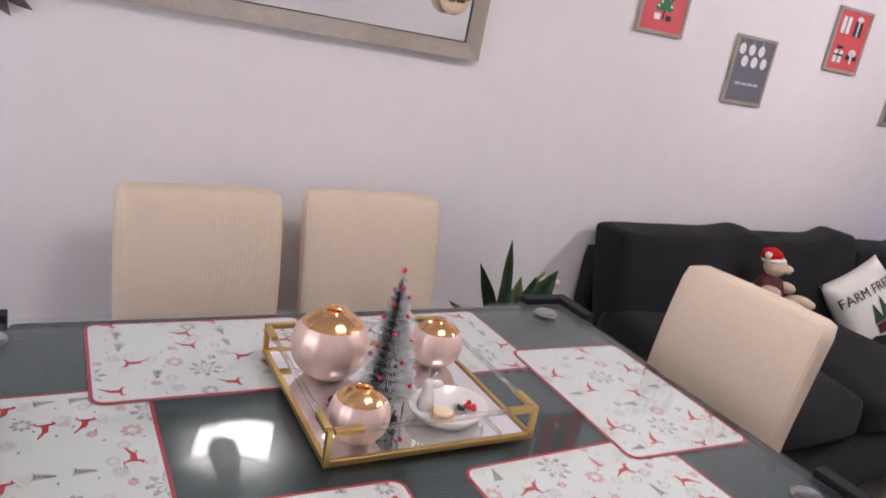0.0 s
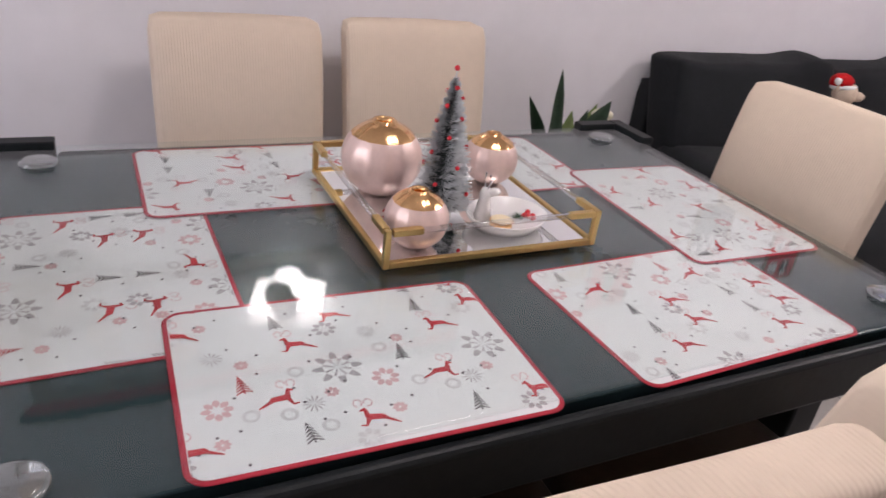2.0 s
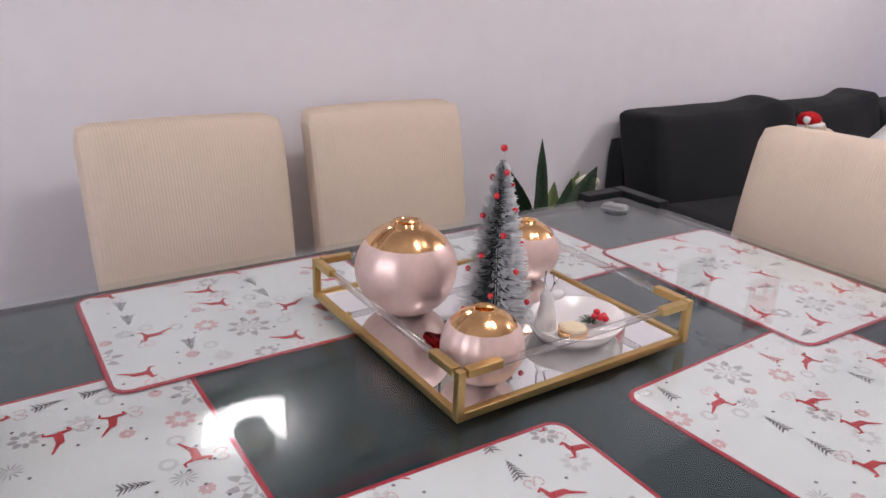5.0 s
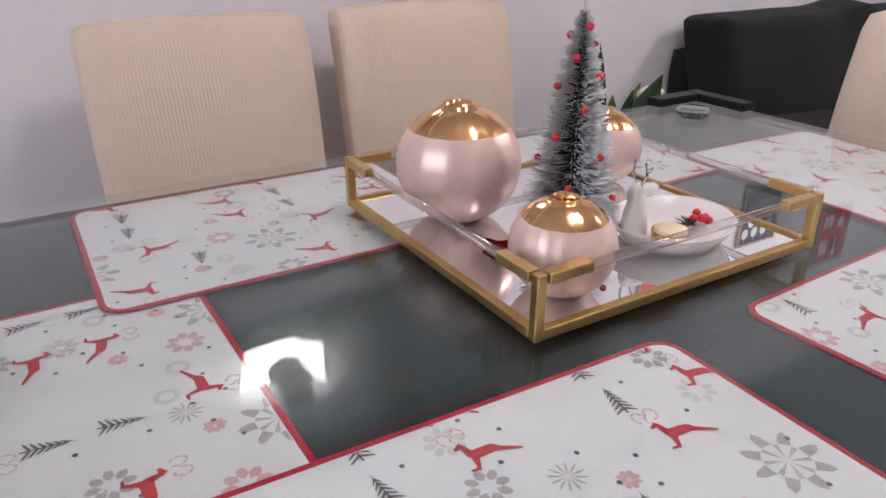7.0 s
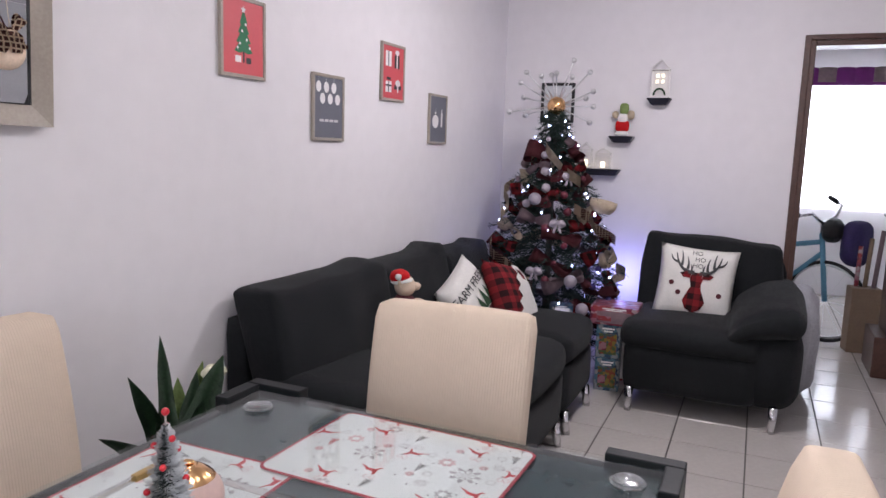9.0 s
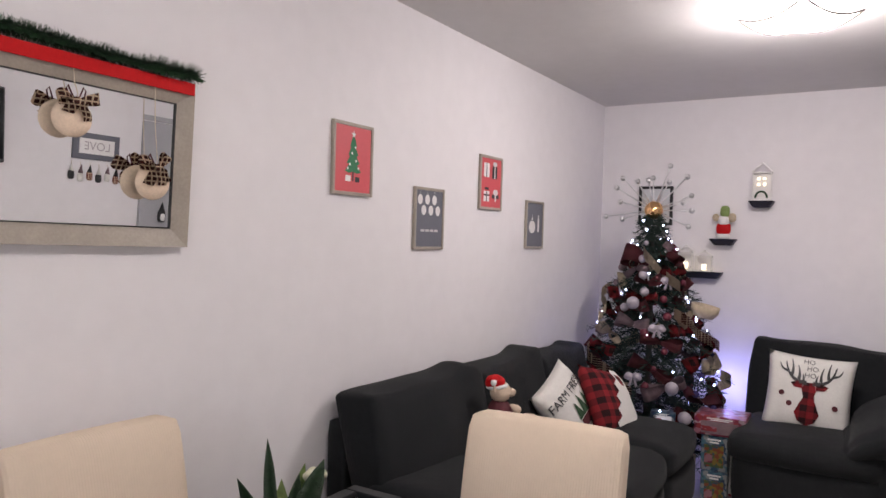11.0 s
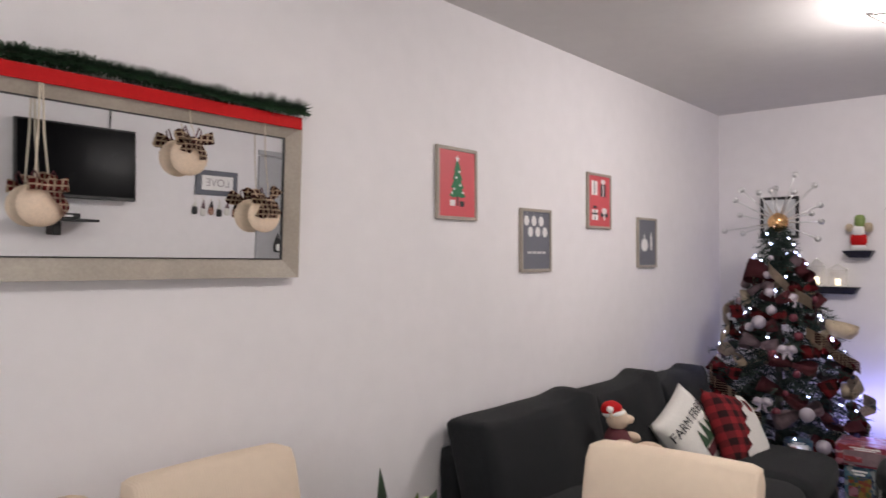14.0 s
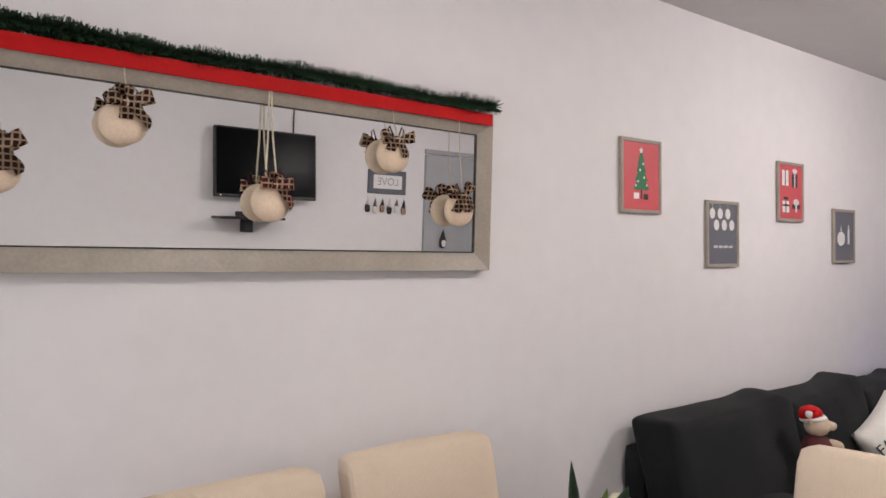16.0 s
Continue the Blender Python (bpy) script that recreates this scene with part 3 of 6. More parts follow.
def placemat(place, turn, seed):
    mat = thing("placemat", pose(*place, 0, 0, turn), "white placemat with red deer, grey snowflakes and red binding", "placemat", "placemats round the table")
    rnd = random.Random(seed)
    bm = bmesh.new()
    pts = rounded_rect(MW, MH, 0.022)
    polygon(bm, pts)
    ext = bmesh.ops.extrude_face_region(bm, geom=bm.faces[:])
    bmesh.ops.translate(bm, vec=(0, 0, 0.0022), verts=[v for v in ext["geom"] if isinstance(v, bmesh.types.BMVert)])
    part("cloth", bm, MATCLOTH, mat)
    edge = rounded_rect(MW, MH, 0.022)
    bm = tube(bmesh.new(), [(x, y, 0.0012) for x, y in edge], 0.0038, 8, True)
    for v in bm.verts:
        v.co.z = 0.0012 + (v.co.z - 0.0012) * 0.42
    part("binding", bm, BINDING, mat, "red cloth binding", True)
    sheets = {k: bmesh.new() for k in ("red", "pink", "grey", "pale", "dark")}
    # one printed repeat, cut from the bolt at another place for each mat
    ox, oy = (0.0, 0.0) if seed == 1 else (rnd.uniform(-0.2, 0.2), rnd.uniform(-0.14, 0.14))
    for kind, spots in REPEAT:
        for n, (px, py) in enumerate(spots):
            for wx in (-1, 0, 1):
                for wy in (-1, 0, 1):
                    x, y = px / 1000 + ox + wx * 0.412, py / 1000 + oy + wy * 0.272
                    if abs(x) > MW / 2 + 0.008 or abs(y) > MH / 2 + 0.008:
                        continue
                    if kind == "deer":
                        deer(sheets["red"], sheets["pink"], x, y, 0.0305, (0.0, -0.1, 0.1)[n % 3], -1 if n in (6, 7) else 1)
                    elif kind == "big":
                        petals(sheets["grey"], x, y, 0.033, 8, 0.15, 0.55, split=True)
                        petals(sheets["pale"], x, y, 0.019, 8, 0.05, 0.15, 0.39)
                    elif kind == "flower":
                        petals(sheets["grey" if n % 2 else "pale"], x, y, 0.0175, 8, 0.22, 0.35)
                    elif kind == "pinkflower":
                        petals(sheets["pink"], x, y, 0.0185, 8, 0.24, 0.3)
                    elif kind == "star":
                        petals(sheets["grey"], x, y, 0.0150, 12, 0.06, 0.08)
                    elif kind == "redstar":
                        petals(sheets["pink"], x, y, 0.0095, 8, 0.26, 0.1)
                    elif kind == "sprig":
                        sprig(sheets["red" if n == 4 else "dark"], x, y, 0.030, 0.12 * (-1) ** n)
                    elif kind == "ring":
                        ring(sheets["pale"], x, y, 0.0105, 0.0045)
                    petals(sheets["dark"], x + 0.021, y + 0.016, 0.0022, 6, 0.5, 0.0)
    for sheet in sheets.values():
        for sx, sy in ((1, 0), (-1, 0), (0, 1), (0, -1)):
            bmesh.ops.bisect_plane(sheet, geom=sheet.verts[:] + sheet.edges[:] + sheet.faces[:], plane_co=(sx * (MW / 2 - 0.004), sy * (MH / 2 - 0.004), 0), plane_no=(sx, sy, 0), clear_outer=True)
    for k, mt in (("red", INK_RED), ("pink", INK_PINK), ("grey", INK_GREY), ("pale", INK_PALE), ("dark", INK_DARK)):
        z = {"pale": 0.0024, "pink": 0.0025, "grey": 0.0026, "dark": 0.0027, "red": 0.0028}[k]
        for v in sheets[k].verts:
            v.co.z = z
        tagged(part("print", sheets[k], mt, mat), kind="stuff")
    return mat


ML = TZ + 0.0005
placemat((-0.919, -1.397, ML + 0.004), -1.5, 1)
placemat((-0.353, -1.392, ML), 2.0, 2)
placemat((-0.082, -1.078, ML + 0.004), 88.5, 3)
placemat((-1.190, -1.103, ML), -89, 4)
placemat((-0.908, -0.777, ML + 0.004), 180, 5)
placemat((-0.430, -0.777, ML), 181, 6)


# ---- dining chairs ----
def dining_chair(m, label, wide=0.437):
    chair = thing("dining_chair", m, label, "chair", "chairs round the dining table")
    bm = bmesh.new()
    def lean(p, c):
        k = (p.z + 0.26) / 0.52
        p.y += 0.075 * k * k
        p.x *= 1 - 0.035 * (1 - k)
        return p
    softbox(bm, (wide, 0.085, 0.53), (0, 0.182, 0.664), 0.024, 0.005, 13, 0.0015, lean)
    part("backrest", bm, CHAIR, chair, "ribbed cream stretch cover", True)
    # the seat is one dark brown, much darker than the cream back
    part("seat", softbox(bmesh.new(), (0.44, 0.44, 0.12), (0, -0.03, 0.415), 0.03, 0.012, 9, 0.002), SEAT, chair, "dark brown seat", True)
    for sx in (-1, 1):
        for y in (-0.20, 0.16):
            part("leg", rod(bmesh.new(), (sx * 0.185, y, 0.37), (sx * 0.19, y + (0.03 if y > 0 else -0.01), 0), 0.024, 0.017, 4), LEG, chair, "dark wooden leg")
    return chair


CHAIR_LABEL = "dining chair in a ribbed cream stretch cover, dark legs"
for x, y, a, wide in ((-0.842, -0.450, 0, 0.424), (-0.340, -0.425, 0, 0.43), (0.165, -0.985, -87, 0.426), (-0.825, -1.592, 178, 0.437), (-0.330, -1.540, 183, 0.437), (-1.252, -1.112, 91, 0.437)):
    dining_chair(pose(x, y, 0, 0, 0, a), CHAIR_LABEL, wide)


# ---- tray with its decorations ----
TRX, TRY, TRS, TRZ = -0.615, -1.008, 0.200, GTOP
tray = thing("serving_tray", pose(TRX, TRY, TRZ), "square brass tray with mirrored base and acrylic rails", "tray")
part("mirror_base", box(bmesh.new(), (0.378, 0.378, 0.004), (0, 0, 0.006)), MIRROR, tray, "mirrored tray base")
for a in range(4):
    q = Matrix.Rotation(radians(90 * a), 4, "Z")
    bm = box(bmesh.new(), (0.4 - 0.0105 * 2 - 0.001, 0.0102, 0.011), (0, -0.1945, 0.0058), 0.0015)
    bm.transform(q)
    part("base_rail", bm, BRASS, tray)
    bm = box(bmesh.new(), (0.0105, 0.0105, 0.066), (-0.19475, -0.19475, 0.0332), 0.0015)
    bm.transform(q)
    part("post", bm, BRASS, tray)
    bm = bmesh.new()
    box(bm, (0.050, 0.0125, 0.0110), (-0.162, -0.1945, 0.0608), 0.0015)
    box(bm, (0.0125, 0.050, 0.0110), (-0.1945, -0.162, 0.0608), 0.0015)
    bm.transform(q)
    part("rail_holder", bm, BRASS, tray)
    bm = rod(bmesh.new(), (-0.139, -0.194, 0.0605), (0.139, -0.194, 0.0605), 0.0052, n=14)
    bm.transform(q)
    part("rail", bm, ACRYLIC, tray, "clear acrylic rail", True)
TB = TRZ + 0.0085


def round_vase(x, y, d, turn):
    r = d / 2
    vase = thing("round_vase", pose(x, y, TB, 0, 0, turn), "fluted round vase, pearl rose below and copper gold above", "vase", "vases on the tray")
    def flute(a, j):
        return 1 + 0.026 * abs(math.sin(a * 7))
    low, top = [], []
    for k in range(17):
        t = -1.22 + k * (0.67 + 1.22) / 16
        low.append((r * math.cos(t), r * 0.97 * (math.sin(t) + 0.94)))
    for k in range(10):
        t = 0.67 + k * (1.28 - 0.67) / 9
        top.append((r * math.cos(t), r * 0.97 * (math.sin(t) + 0.94)))
    lip_r, lip_z = top[-1]
    top += [(lip_r * 0.98, lip_z + r * 0.06), (lip_r * 0.80, lip_z + r * 0.05), (lip_r * 0.74, lip_z - r * 0.10), (lip_r * 0.8, lip_z - r * 0.5), (0.001, lip_z - r * 0.55)]
    low = [(0.001, low[0][1] + 0.0002)] + low
    part("body", lathe(bmesh.new(), low, 72, flute), ROSE, vase, "pearl rose fluted body", True)
    part("crown", lathe(bmesh.new(), top, 72, lambda a, j: flute(a, j) * (1 + (0.03 * math.cos(10 * a) if 9 <= j <= 11 else 0))), GOLD, vase, "polished copper gold crown", True)
    return vase


round_vase(-0.720, -0.932, 0.147, 10)
round_vase(-0.740, -1.150, 0.103, 40)
round_vase(-0.482, -0.922, 0.108, 70)


def bottle_brush_tree(x, y):
    tree = thing("bottle_brush_tree", pose(x, y, TB), "small frosted bottle-brush tree with red beads", "ornament tree")
    rnd = random.Random(4)
    part("base", lathe(bmesh.new(), [(0.001, 0), (0.021, 0), (0.021, 0.012), (0.008, 0.016), (0.001, 0.016)], 20), CERAMIC, tree, "white round base", True)
    part("stem", rod(bmesh.new(), (0, 0, 0.012), (0, 0, 0.262), 0.0022, 0.0012, 6), STEEL, tree)
    body, tips = bmesh.new(), bmesh.new()
    for k in range(6800):
        t = k / 6800
        z = 0.022 + 0.226 * t
        reach = (0.050 * (1 - t) ** 0.85 + 0.006) * (0.84 + 0.18 * math.sin(t * 2 * math.pi * 15)) * rnd.uniform(0.85, 1.08)
        a = k * 2.399
        d = Vector((math.cos(a), math.sin(a), rnd.uniform(0.05, 0.5) * (0.4 + 0.6 * t)))
        s = Vector((-math.sin(a), math.cos(a), 0)) * 0.0009
        p, q, e = Vector((0, 0, z)), Vector((0, 0, z)) + d * reach * 0.62, Vector((0, 0, z)) + d * reach
        w = Vector((0, 0, 0.0005))
        body.faces.new([body.verts.new(v) for v in (p - s, p + s, q + s, q - s)])
        tips.faces.new([tips.verts.new(v) for v in (q - s - w, q + s + w, e + s * 0.6 + w, e - s * 0.6 - w)])
    tagged(part("bristles", body, BRISTLE, tree, "grey-green bristles"), kind="stuff")
    tagged(part("frost", tips, FROST, tree, "white frosted bristle tips"), kind="stuff")
    for k in range(22):
        t = (k + 0.5) / 22
        z, a = 0.03 + 0.22 * t, k * 2.4 + 0.6
        rr = 0.044 * (1 - t) ** 0.85 + 0.006
        part("bead", ball(bmesh.new(), 0.0042, (rr * math.cos(a), rr * math.sin(a), z), u=10, v=7), BERRY, tree, "red bead", True)
    part("bead", ball(bmesh.new(), 0.0048, (0, 0, 0.265), u=10, v=7), BERRY, tree, "red bead", True)


bottle_brush_tree(-0.652, -1.058)

# oval candle dish
dish = thing("candle_dish", pose(-0.548, -1.115, TB, 0, 0, 12), "white ceramic dish with a reindeer figure", "dish")
bm = lathe(bmesh.new(), [(0.001, 0.004), (0.052, 0.004), (0.068, 0.022), (0.0705, 0.023), (0.071, 0.021), (0.055, 0.0), (0.001, 0.0)], 40)
for v in bm.verts:
    v.co.y *= 0.86
part("bowl", bm, CERAMIC, dish, smooth=True)
fig = thing("reindeer_figure", pose(-0.582, -1.090, TB + 0.0048), "white ceramic reindeer figure with silver antlers", "figurine")
bm = bmesh.new()
lathe(bm, [(0.001, 0), (0.013, 0), (0.011, 0.018), (0.008, 0.03), (0.009, 0.038), (0.006, 0.046), (0.001, 0.048)], 18)
ball(bm, 0.008, (0.010, -0.004, 0.041), (1.5, 0.8, 0.8), 12, 8)
part("body", bm, CERAMIC, fig, smooth=True)
bm = bmesh.new()
for s in (-1, 1):
    tube(bm, [(0, s * 0.003, 0.045), (0.001, s * 0.008, 0.056), (0, s * 0.006, 0.068)], 0.0012, 6)
    rod(bm, (0.001, s * 0.008, 0.056), (0.004, s * 0.011, 0.064), 0.001, n=6)
part("antlers", bm, CHROME, fig, "silver antlers", True)
dish.scale = (1.10, 1.10, 1.10)
fig.scale = (1.25, 1.25, 1.25)
candle = thing("tea_light", pose(-0.566, -1.130, TB + 0.0048), "cream tea light candle in a gold cup", "candle")
part("cup", lathe(bmesh.new(), [(0.001, 0), (0.020, 0), (0.021, 0.013), (0.0198, 0.013), (0.019, 0.002), (0.001, 0.002)], 28), GOLD, candle, "gold cup", True)
part("wax", lathe(bmesh.new(), [(0.001, 0.0022), (0.0186, 0.0022), (0.0186, 0.015), (0.016, 0.0165), (0.001, 0.016)], 28), WAX, candle, "cream wax", True)
holly = thing("holly_sprig", pose(-0.514, -1.118, TB + 0.008), "small holly sprig with red berries", "sprig")
for k in range(5):
    a = k * 1.3
    part("berry", ball(bmesh.new(), 0.0052, (0.012 + 0.008 * math.cos(a), 0.009 * math.sin(a), 0.006 + 0.004 * (k % 2)), u=12, v=8), BERRY, holly, smooth=True)
rnd = random.Random(8)
bm = bmesh.new()
for k in range(60):
    a, e = rnd.uniform(0, 6.28), rnd.uniform(0.1, 1.1)
    d = Vector((math.cos(a) * math.cos(e) - 0.4, math.sin(a) * math.cos(e), math.sin(e) * 0.6)) * 0.02
    s = Vector((-math.sin(a), math.cos(a), 0)) * 0.0012
    p = Vector((-0.006, 0, 0.002))
    bm.faces.new([bm.verts.new(v) for v in (p - s, p + s, p + d)])
part("needles", bm, GARLAND, holly)
ribbon = thing("red_ribbon", pose(-0.70, -1.045, TB), "crumpled red ribbon lying on the tray", "ribbon")
bm = bmesh.new()
rows = [[bm.verts.new((0.10 * k / 20 - 0.05, w * 0.016 + 0.01 * math.sin(k * 0.5), 0.004 + 0.003 * math.sin(k * 0.9))) for w in (-1, 1)] for k in range(21)]
for a, b in zip(rows, rows[1:]):
    bm.faces.new((a[0], a[1], b[1], b[0]))
bmesh.ops.solidify(bm, geom=bm.faces[:], thickness=0.001)
part("strip", bm, RED, ribbon, smooth=True)


# ---- sofa ----
sofa = thing("sofa", pose(0, 0, 0), "charcoal fabric sofa with loose back cushions and chrome feet", "sofa")
SF = -0.93
for x0, x1 in ((0.63, 1.89), (1.905, 2.46)):
    w = x1 - x0
    part("base", softbox(bmesh.new(), (w, 0.84, 0.25), ((x0 + x1) / 2, SF + 0.42, 0.23), 0.05, 0.008, 9, 0.003), SOFA, sofa, smooth=True)
def crown(lift):
    def swell(p, c):
        p.z += lift * max(0.0, c.z) * (1 - 0.5 * (c.x + 1) / 2) * (0.35 + 0.65 * (c.y + 1) / 2)
        return p
    return swell
for x0, x1, lift in ((0.63, 1.26, 0.075), (1.265, 1.885, 0.035), (1.905, 2.46, 0.0)):
    part("seat_cushion", softbox(bmesh.new(), (x1 - x0, 0.74, 0.15), ((x0 + x1) / 2, SF + 0.375, 0.41), 0.05, 0.032, 11, 0.006, crown(lift)), SOFA, sofa, smooth=True)
part("back_frame", softbox(bmesh.new(), (1.91, 0.10, 0.69), (1.607, -0.06, 0.395), 0.03, 0.004, 9, 0.003), SOFA, sofa, smooth=True)


def slump(left, right):
    def bend(p, c):
        k = max(0.0, (p.z + 0.21) / 0.42)
        p.y += 0.10 * k
        u = (c.x + 1) / 2
        p.z += k * k * (left + (right - left) * u + 0.018 * math.exp(-((c.x - 0.78) / 0.22) ** 2) - 0.012 * math.sin(math.pi * u))
        p.y -= 0.014 * math.sin(math.pi * k) * math.sin(2.6 * u + 0.6)
        return p
    return bend


for x0, x1, z, left, right in ((0.655, 1.46, 0.0, -0.004, -0.006), (1.455, 2.10, -0.014, -0.012, 0.010), (2.095, 2.72, -0.050, 0.004, -0.004)):
    part("back_cushion", softbox(bmesh.new(), (x1 - x0, 0.17, 0.43), ((x0 + x1) / 2, -0.225, 0.625 + z), 0.024, 0.020, 25, 0.012, slump(left, right)), SOFA, sofa, smooth=True)
for x, y in ((0.72, SF + 0.05), (1.80, SF + 0.02), (1.96, SF + 0.02), (2.40, SF + 0.02), (0.72, -0.2), (1.80, -0.2), (2.40, -0.2)):
    part("foot", rod(bmesh.new(), (x, y, 0.115), (x + 0.012, y - 0.015, 0.0), 0.024, 0.017, 16), CHROME, sofa, "chrome foot", True)

# ---- armchair with one rolled arm ----
arm = thing("armchair", pose(2.42, -1.475, 0), "charcoal fabric armchair with one rolled arm and chrome feet", "armchair")
part("base", softbox(bmesh.new(), (0.88, 0.66, 0.27), (0.47, 0.06, 0.235), 0.05, 0.015, 9, 0.004), SOFA, arm, smooth=True)
part("seat_cushion", softbox(bmesh.new(), (0.70, 0.68, 0.145), (0.375, 0.065, 0.395), 0.06, 0.024, 11, 0.006), SOFA, arm, smooth=True)
def back_lean(p, c):
    p.x += 0.16 * (p.z + 0.21) / 0.42
    p.z += (0.016 * c.y + 0.012 * max(0.0, c.y) ** 6) * max(0.0, c.z)
    return p
part("back_cushion", softbox(bmesh.new(), (0.18, 0.75, 0.46), (0.69, 0.03, 0.612), 0.028, 0.020, 17, 0.009, back_lean), SOFA, arm, smooth=True)
part("back_frame", softbox(bmesh.new(), (0.12, 0.76, 0.62), (0.90, 0.0, 0.43), 0.05, 0.008, 9, 0.003), SOFA, arm, smooth=True)
part("arm_side", softbox(bmesh.new(), (0.80, 0.27, 0.40), (0.45, -0.318, 0.30), 0.10, 0.016, 13, 0.005), SOFA, arm, smooth=True)
def roll(p, c):
    p.z *= 1 - 0.42 * max(0.0, c.y)
    p.z += -0.048 * c.y - 0.035 * c.y * c.y + 0.020 * c.x - 0.022 * c.x * c.x
    return p
part("arm_roll", softbox(bmesh.new(), (0.83, 0.36, 0.150), (0.435, -0.272, 0.562), 0.068, 0.014, 17, 0.008, roll), SOFA, arm, smooth=True)
for x, y in ((0.04, 0.345), (0.05, -0.345), (0.85, 0.32), (0.85, -0.34)):
    part("foot", rod(bmesh.new(), (x, y, 0.13), (x - 0.006, y, 0.0), 0.023, 0.018, 16), CHROME, arm, "chrome foot", True)

# ---- wall mirror ----
MX0, MX1, MZ0, MZ1 = -1.47, 0.0, 1.354, 1.783
mirror = thing("wall_mirror", pose(0, -0.003, MZ0, 1.8, 0, 0) @ pose(0, 0, -MZ0, 0, 0.60, 0), "long wall mirror in a wide taupe wooden frame", "mirror")
part("mirror_glass", box(bmesh.new(), (MX1 - MX0 - 0.07, 0.004, MZ1 - MZ0 - 0.07), ((MX0 + MX1) / 2, -0.016, (MZ0 + MZ1) / 2)), MIRROR, mirror, "clear mirror glass")
FW = 0.050
for nm, a, b in (("frame_side", (MX0, MZ0), (MX0, MZ1)), ("frame_side", (MX1, MZ0), (MX1, MZ1)), ("frame_rail", (MX0, MZ0), (MX1, MZ0)), ("frame_rail", (MX0, MZ1), (MX1, MZ1))):
    bm = bmesh.new()
    cx, cz = (MX0 + MX1) / 2, (MZ0 + MZ1) / 2
    def inward(p):
        return (p[0] + math.copysign(FW, cx - p[0]), p[1] + (FW if p[1] < cz else -0.034))
    ia, ib = inward(a), inward(b)
    loops = [[(a[0], 0.0, a[1]), (b[0], 0.0, b[1]), (ib[0], 0.0, ib[1]), (ia[0], 0.0, ia[1])],
             [(a[0], -0.034, a[1]), (b[0], -0.034, b[1]), (ib[0], -0.020, ib[1]), (ia[0], -0.020, ia[1])]]
    lo, hi = ([bm.verts.new(p) for p in lp] for lp in loops)
    bm.faces.new(lo)
    bm.faces.new(hi[::-1])
    for k in range(4):
        bm.faces.new((lo[k], hi[k], hi[(k + 1) % 4], lo[(k + 1) % 4]))
    part(nm, bm, TAUPE, mirror)

# black strips stand in for the dark gap between frame and glass
iz0, iz1, ix0, ix1 = MZ0 + FW, MZ1 - 0.034, MX0 + FW, MX1 - FW
for sz in (iz0 + 0.0016, iz1 - 0.0016):
    part("gap_strip", box(bmesh.new(), (ix1 - ix0 - 0.0005, 0.004, 0.003), ((ix0 + ix1) / 2, -0.0202, sz)), BLACK, mirror, "thin black strip in place of the gap round the glass")
for sx in (ix0 + 0.0020, ix1 - 0.0020):
    part("gap_strip", box(bmesh.new(), (0.0035, 0.004, iz1 - iz0 - 0.0070), (sx, -0.0202, (iz0 + iz1) / 2)), BLACK, mirror, "thin black strip in place of the gap round the glass")

# ---- wall pictures ----
def picture(x, z, poster, label):
    pic = thing("wall_picture", pose(x, -0.001, z), label, "picture", "framed prints on the wall")
    W2, H2 = 0.117, 0.1345
    part("print", box(bmesh.new(), (0.214, 0.004, 0.249), (0, -0.008, 0)), poster, pic, "flat printed poster")
    for sx in (-1, 1):
        part("frame_side", box(bmesh.new(), (0.013, 0.014, 0.269), (sx * (W2 - 0.0065), -0.0075, 0), 0.002), TAUPE, pic)
        part("frame_rail", box(bmesh.new(), (0.2075, 0.014, 0.013), (0, -0.0075, sx * (H2 - 0.0065)), 0.002), TAUPE, pic)
    return pic


def flat(pic, name, shapes, material, y=-0.0106):
    for pts in shapes:
        bm = bmesh.new()
        bm.faces.new([bm.verts.new((u, y, v)) for u, v in pts])
        part(name, bm, material, pic)


def rect(x, z, w, h):
    return [(x - w / 2, z - h / 2), (x + w / 2, z - h / 2), (x + w / 2, z + h / 2), (x - w / 2, z + h / 2)]


def oval(x, z, rx, rz, n=16):
    return [(x + rx * math.cos(k * math.tau / n), z + rz * math.sin(k * math.tau / n)) for k in range(n)]


p = picture(0.768, 1.682, POSTER_RED, "red framed print of a green tree and gifts")
for k in range(4):
    low, half, high = -0.050 + 0.031 * k, 0.047 - 0.009 * k, 0.046 - 0.002 * k
    flat(p, "tree_print", [[(-half, low + 0.004), (-half * 0.5, low - 0.002), (0.0, low + 0.003), (half * 0.5, low - 0.002), (half, low + 0.004), (0.012 - 0.002 * k, low + high), (-0.012 + 0.002 * k, low + high)]], PRINT_GREEN, -0.0106 - 0.0002 * k)
flat(p, "star_print", [[(0.014 * (1 if k % 2 else 0.45) * math.sin(k * math.pi / 5 + math.pi / 5), 0.092 + 0.014 * (1 if k % 2 else 0.45) * math.cos(k * math.pi / 5 + math.pi / 5)) for k in range(10)]], PAPER)
flat(p, "bauble_print", [oval(x, z, 0.005, 0.005, 10) for x, z in ((-0.02, -0.02), (0.015, -0.005), (-0.008, 0.022), (0.01, 0.045), (0.03, -0.032), (-0.032, -0.035))], PAPER, -0.0118)
flat(p, "gift_print", [rect(-0.028, -0.072, 0.030, 0.022)], PAPER)
flat(p, "gift_print", [rect(0.026, -0.074, 0.026, 0.020), rect(0.0, -0.064, 0.008, 0.036)], BLACK, -0.0109)
p = picture(1.300, 1.4805, POSTER_GREY, "slate grey framed print of white baubles")
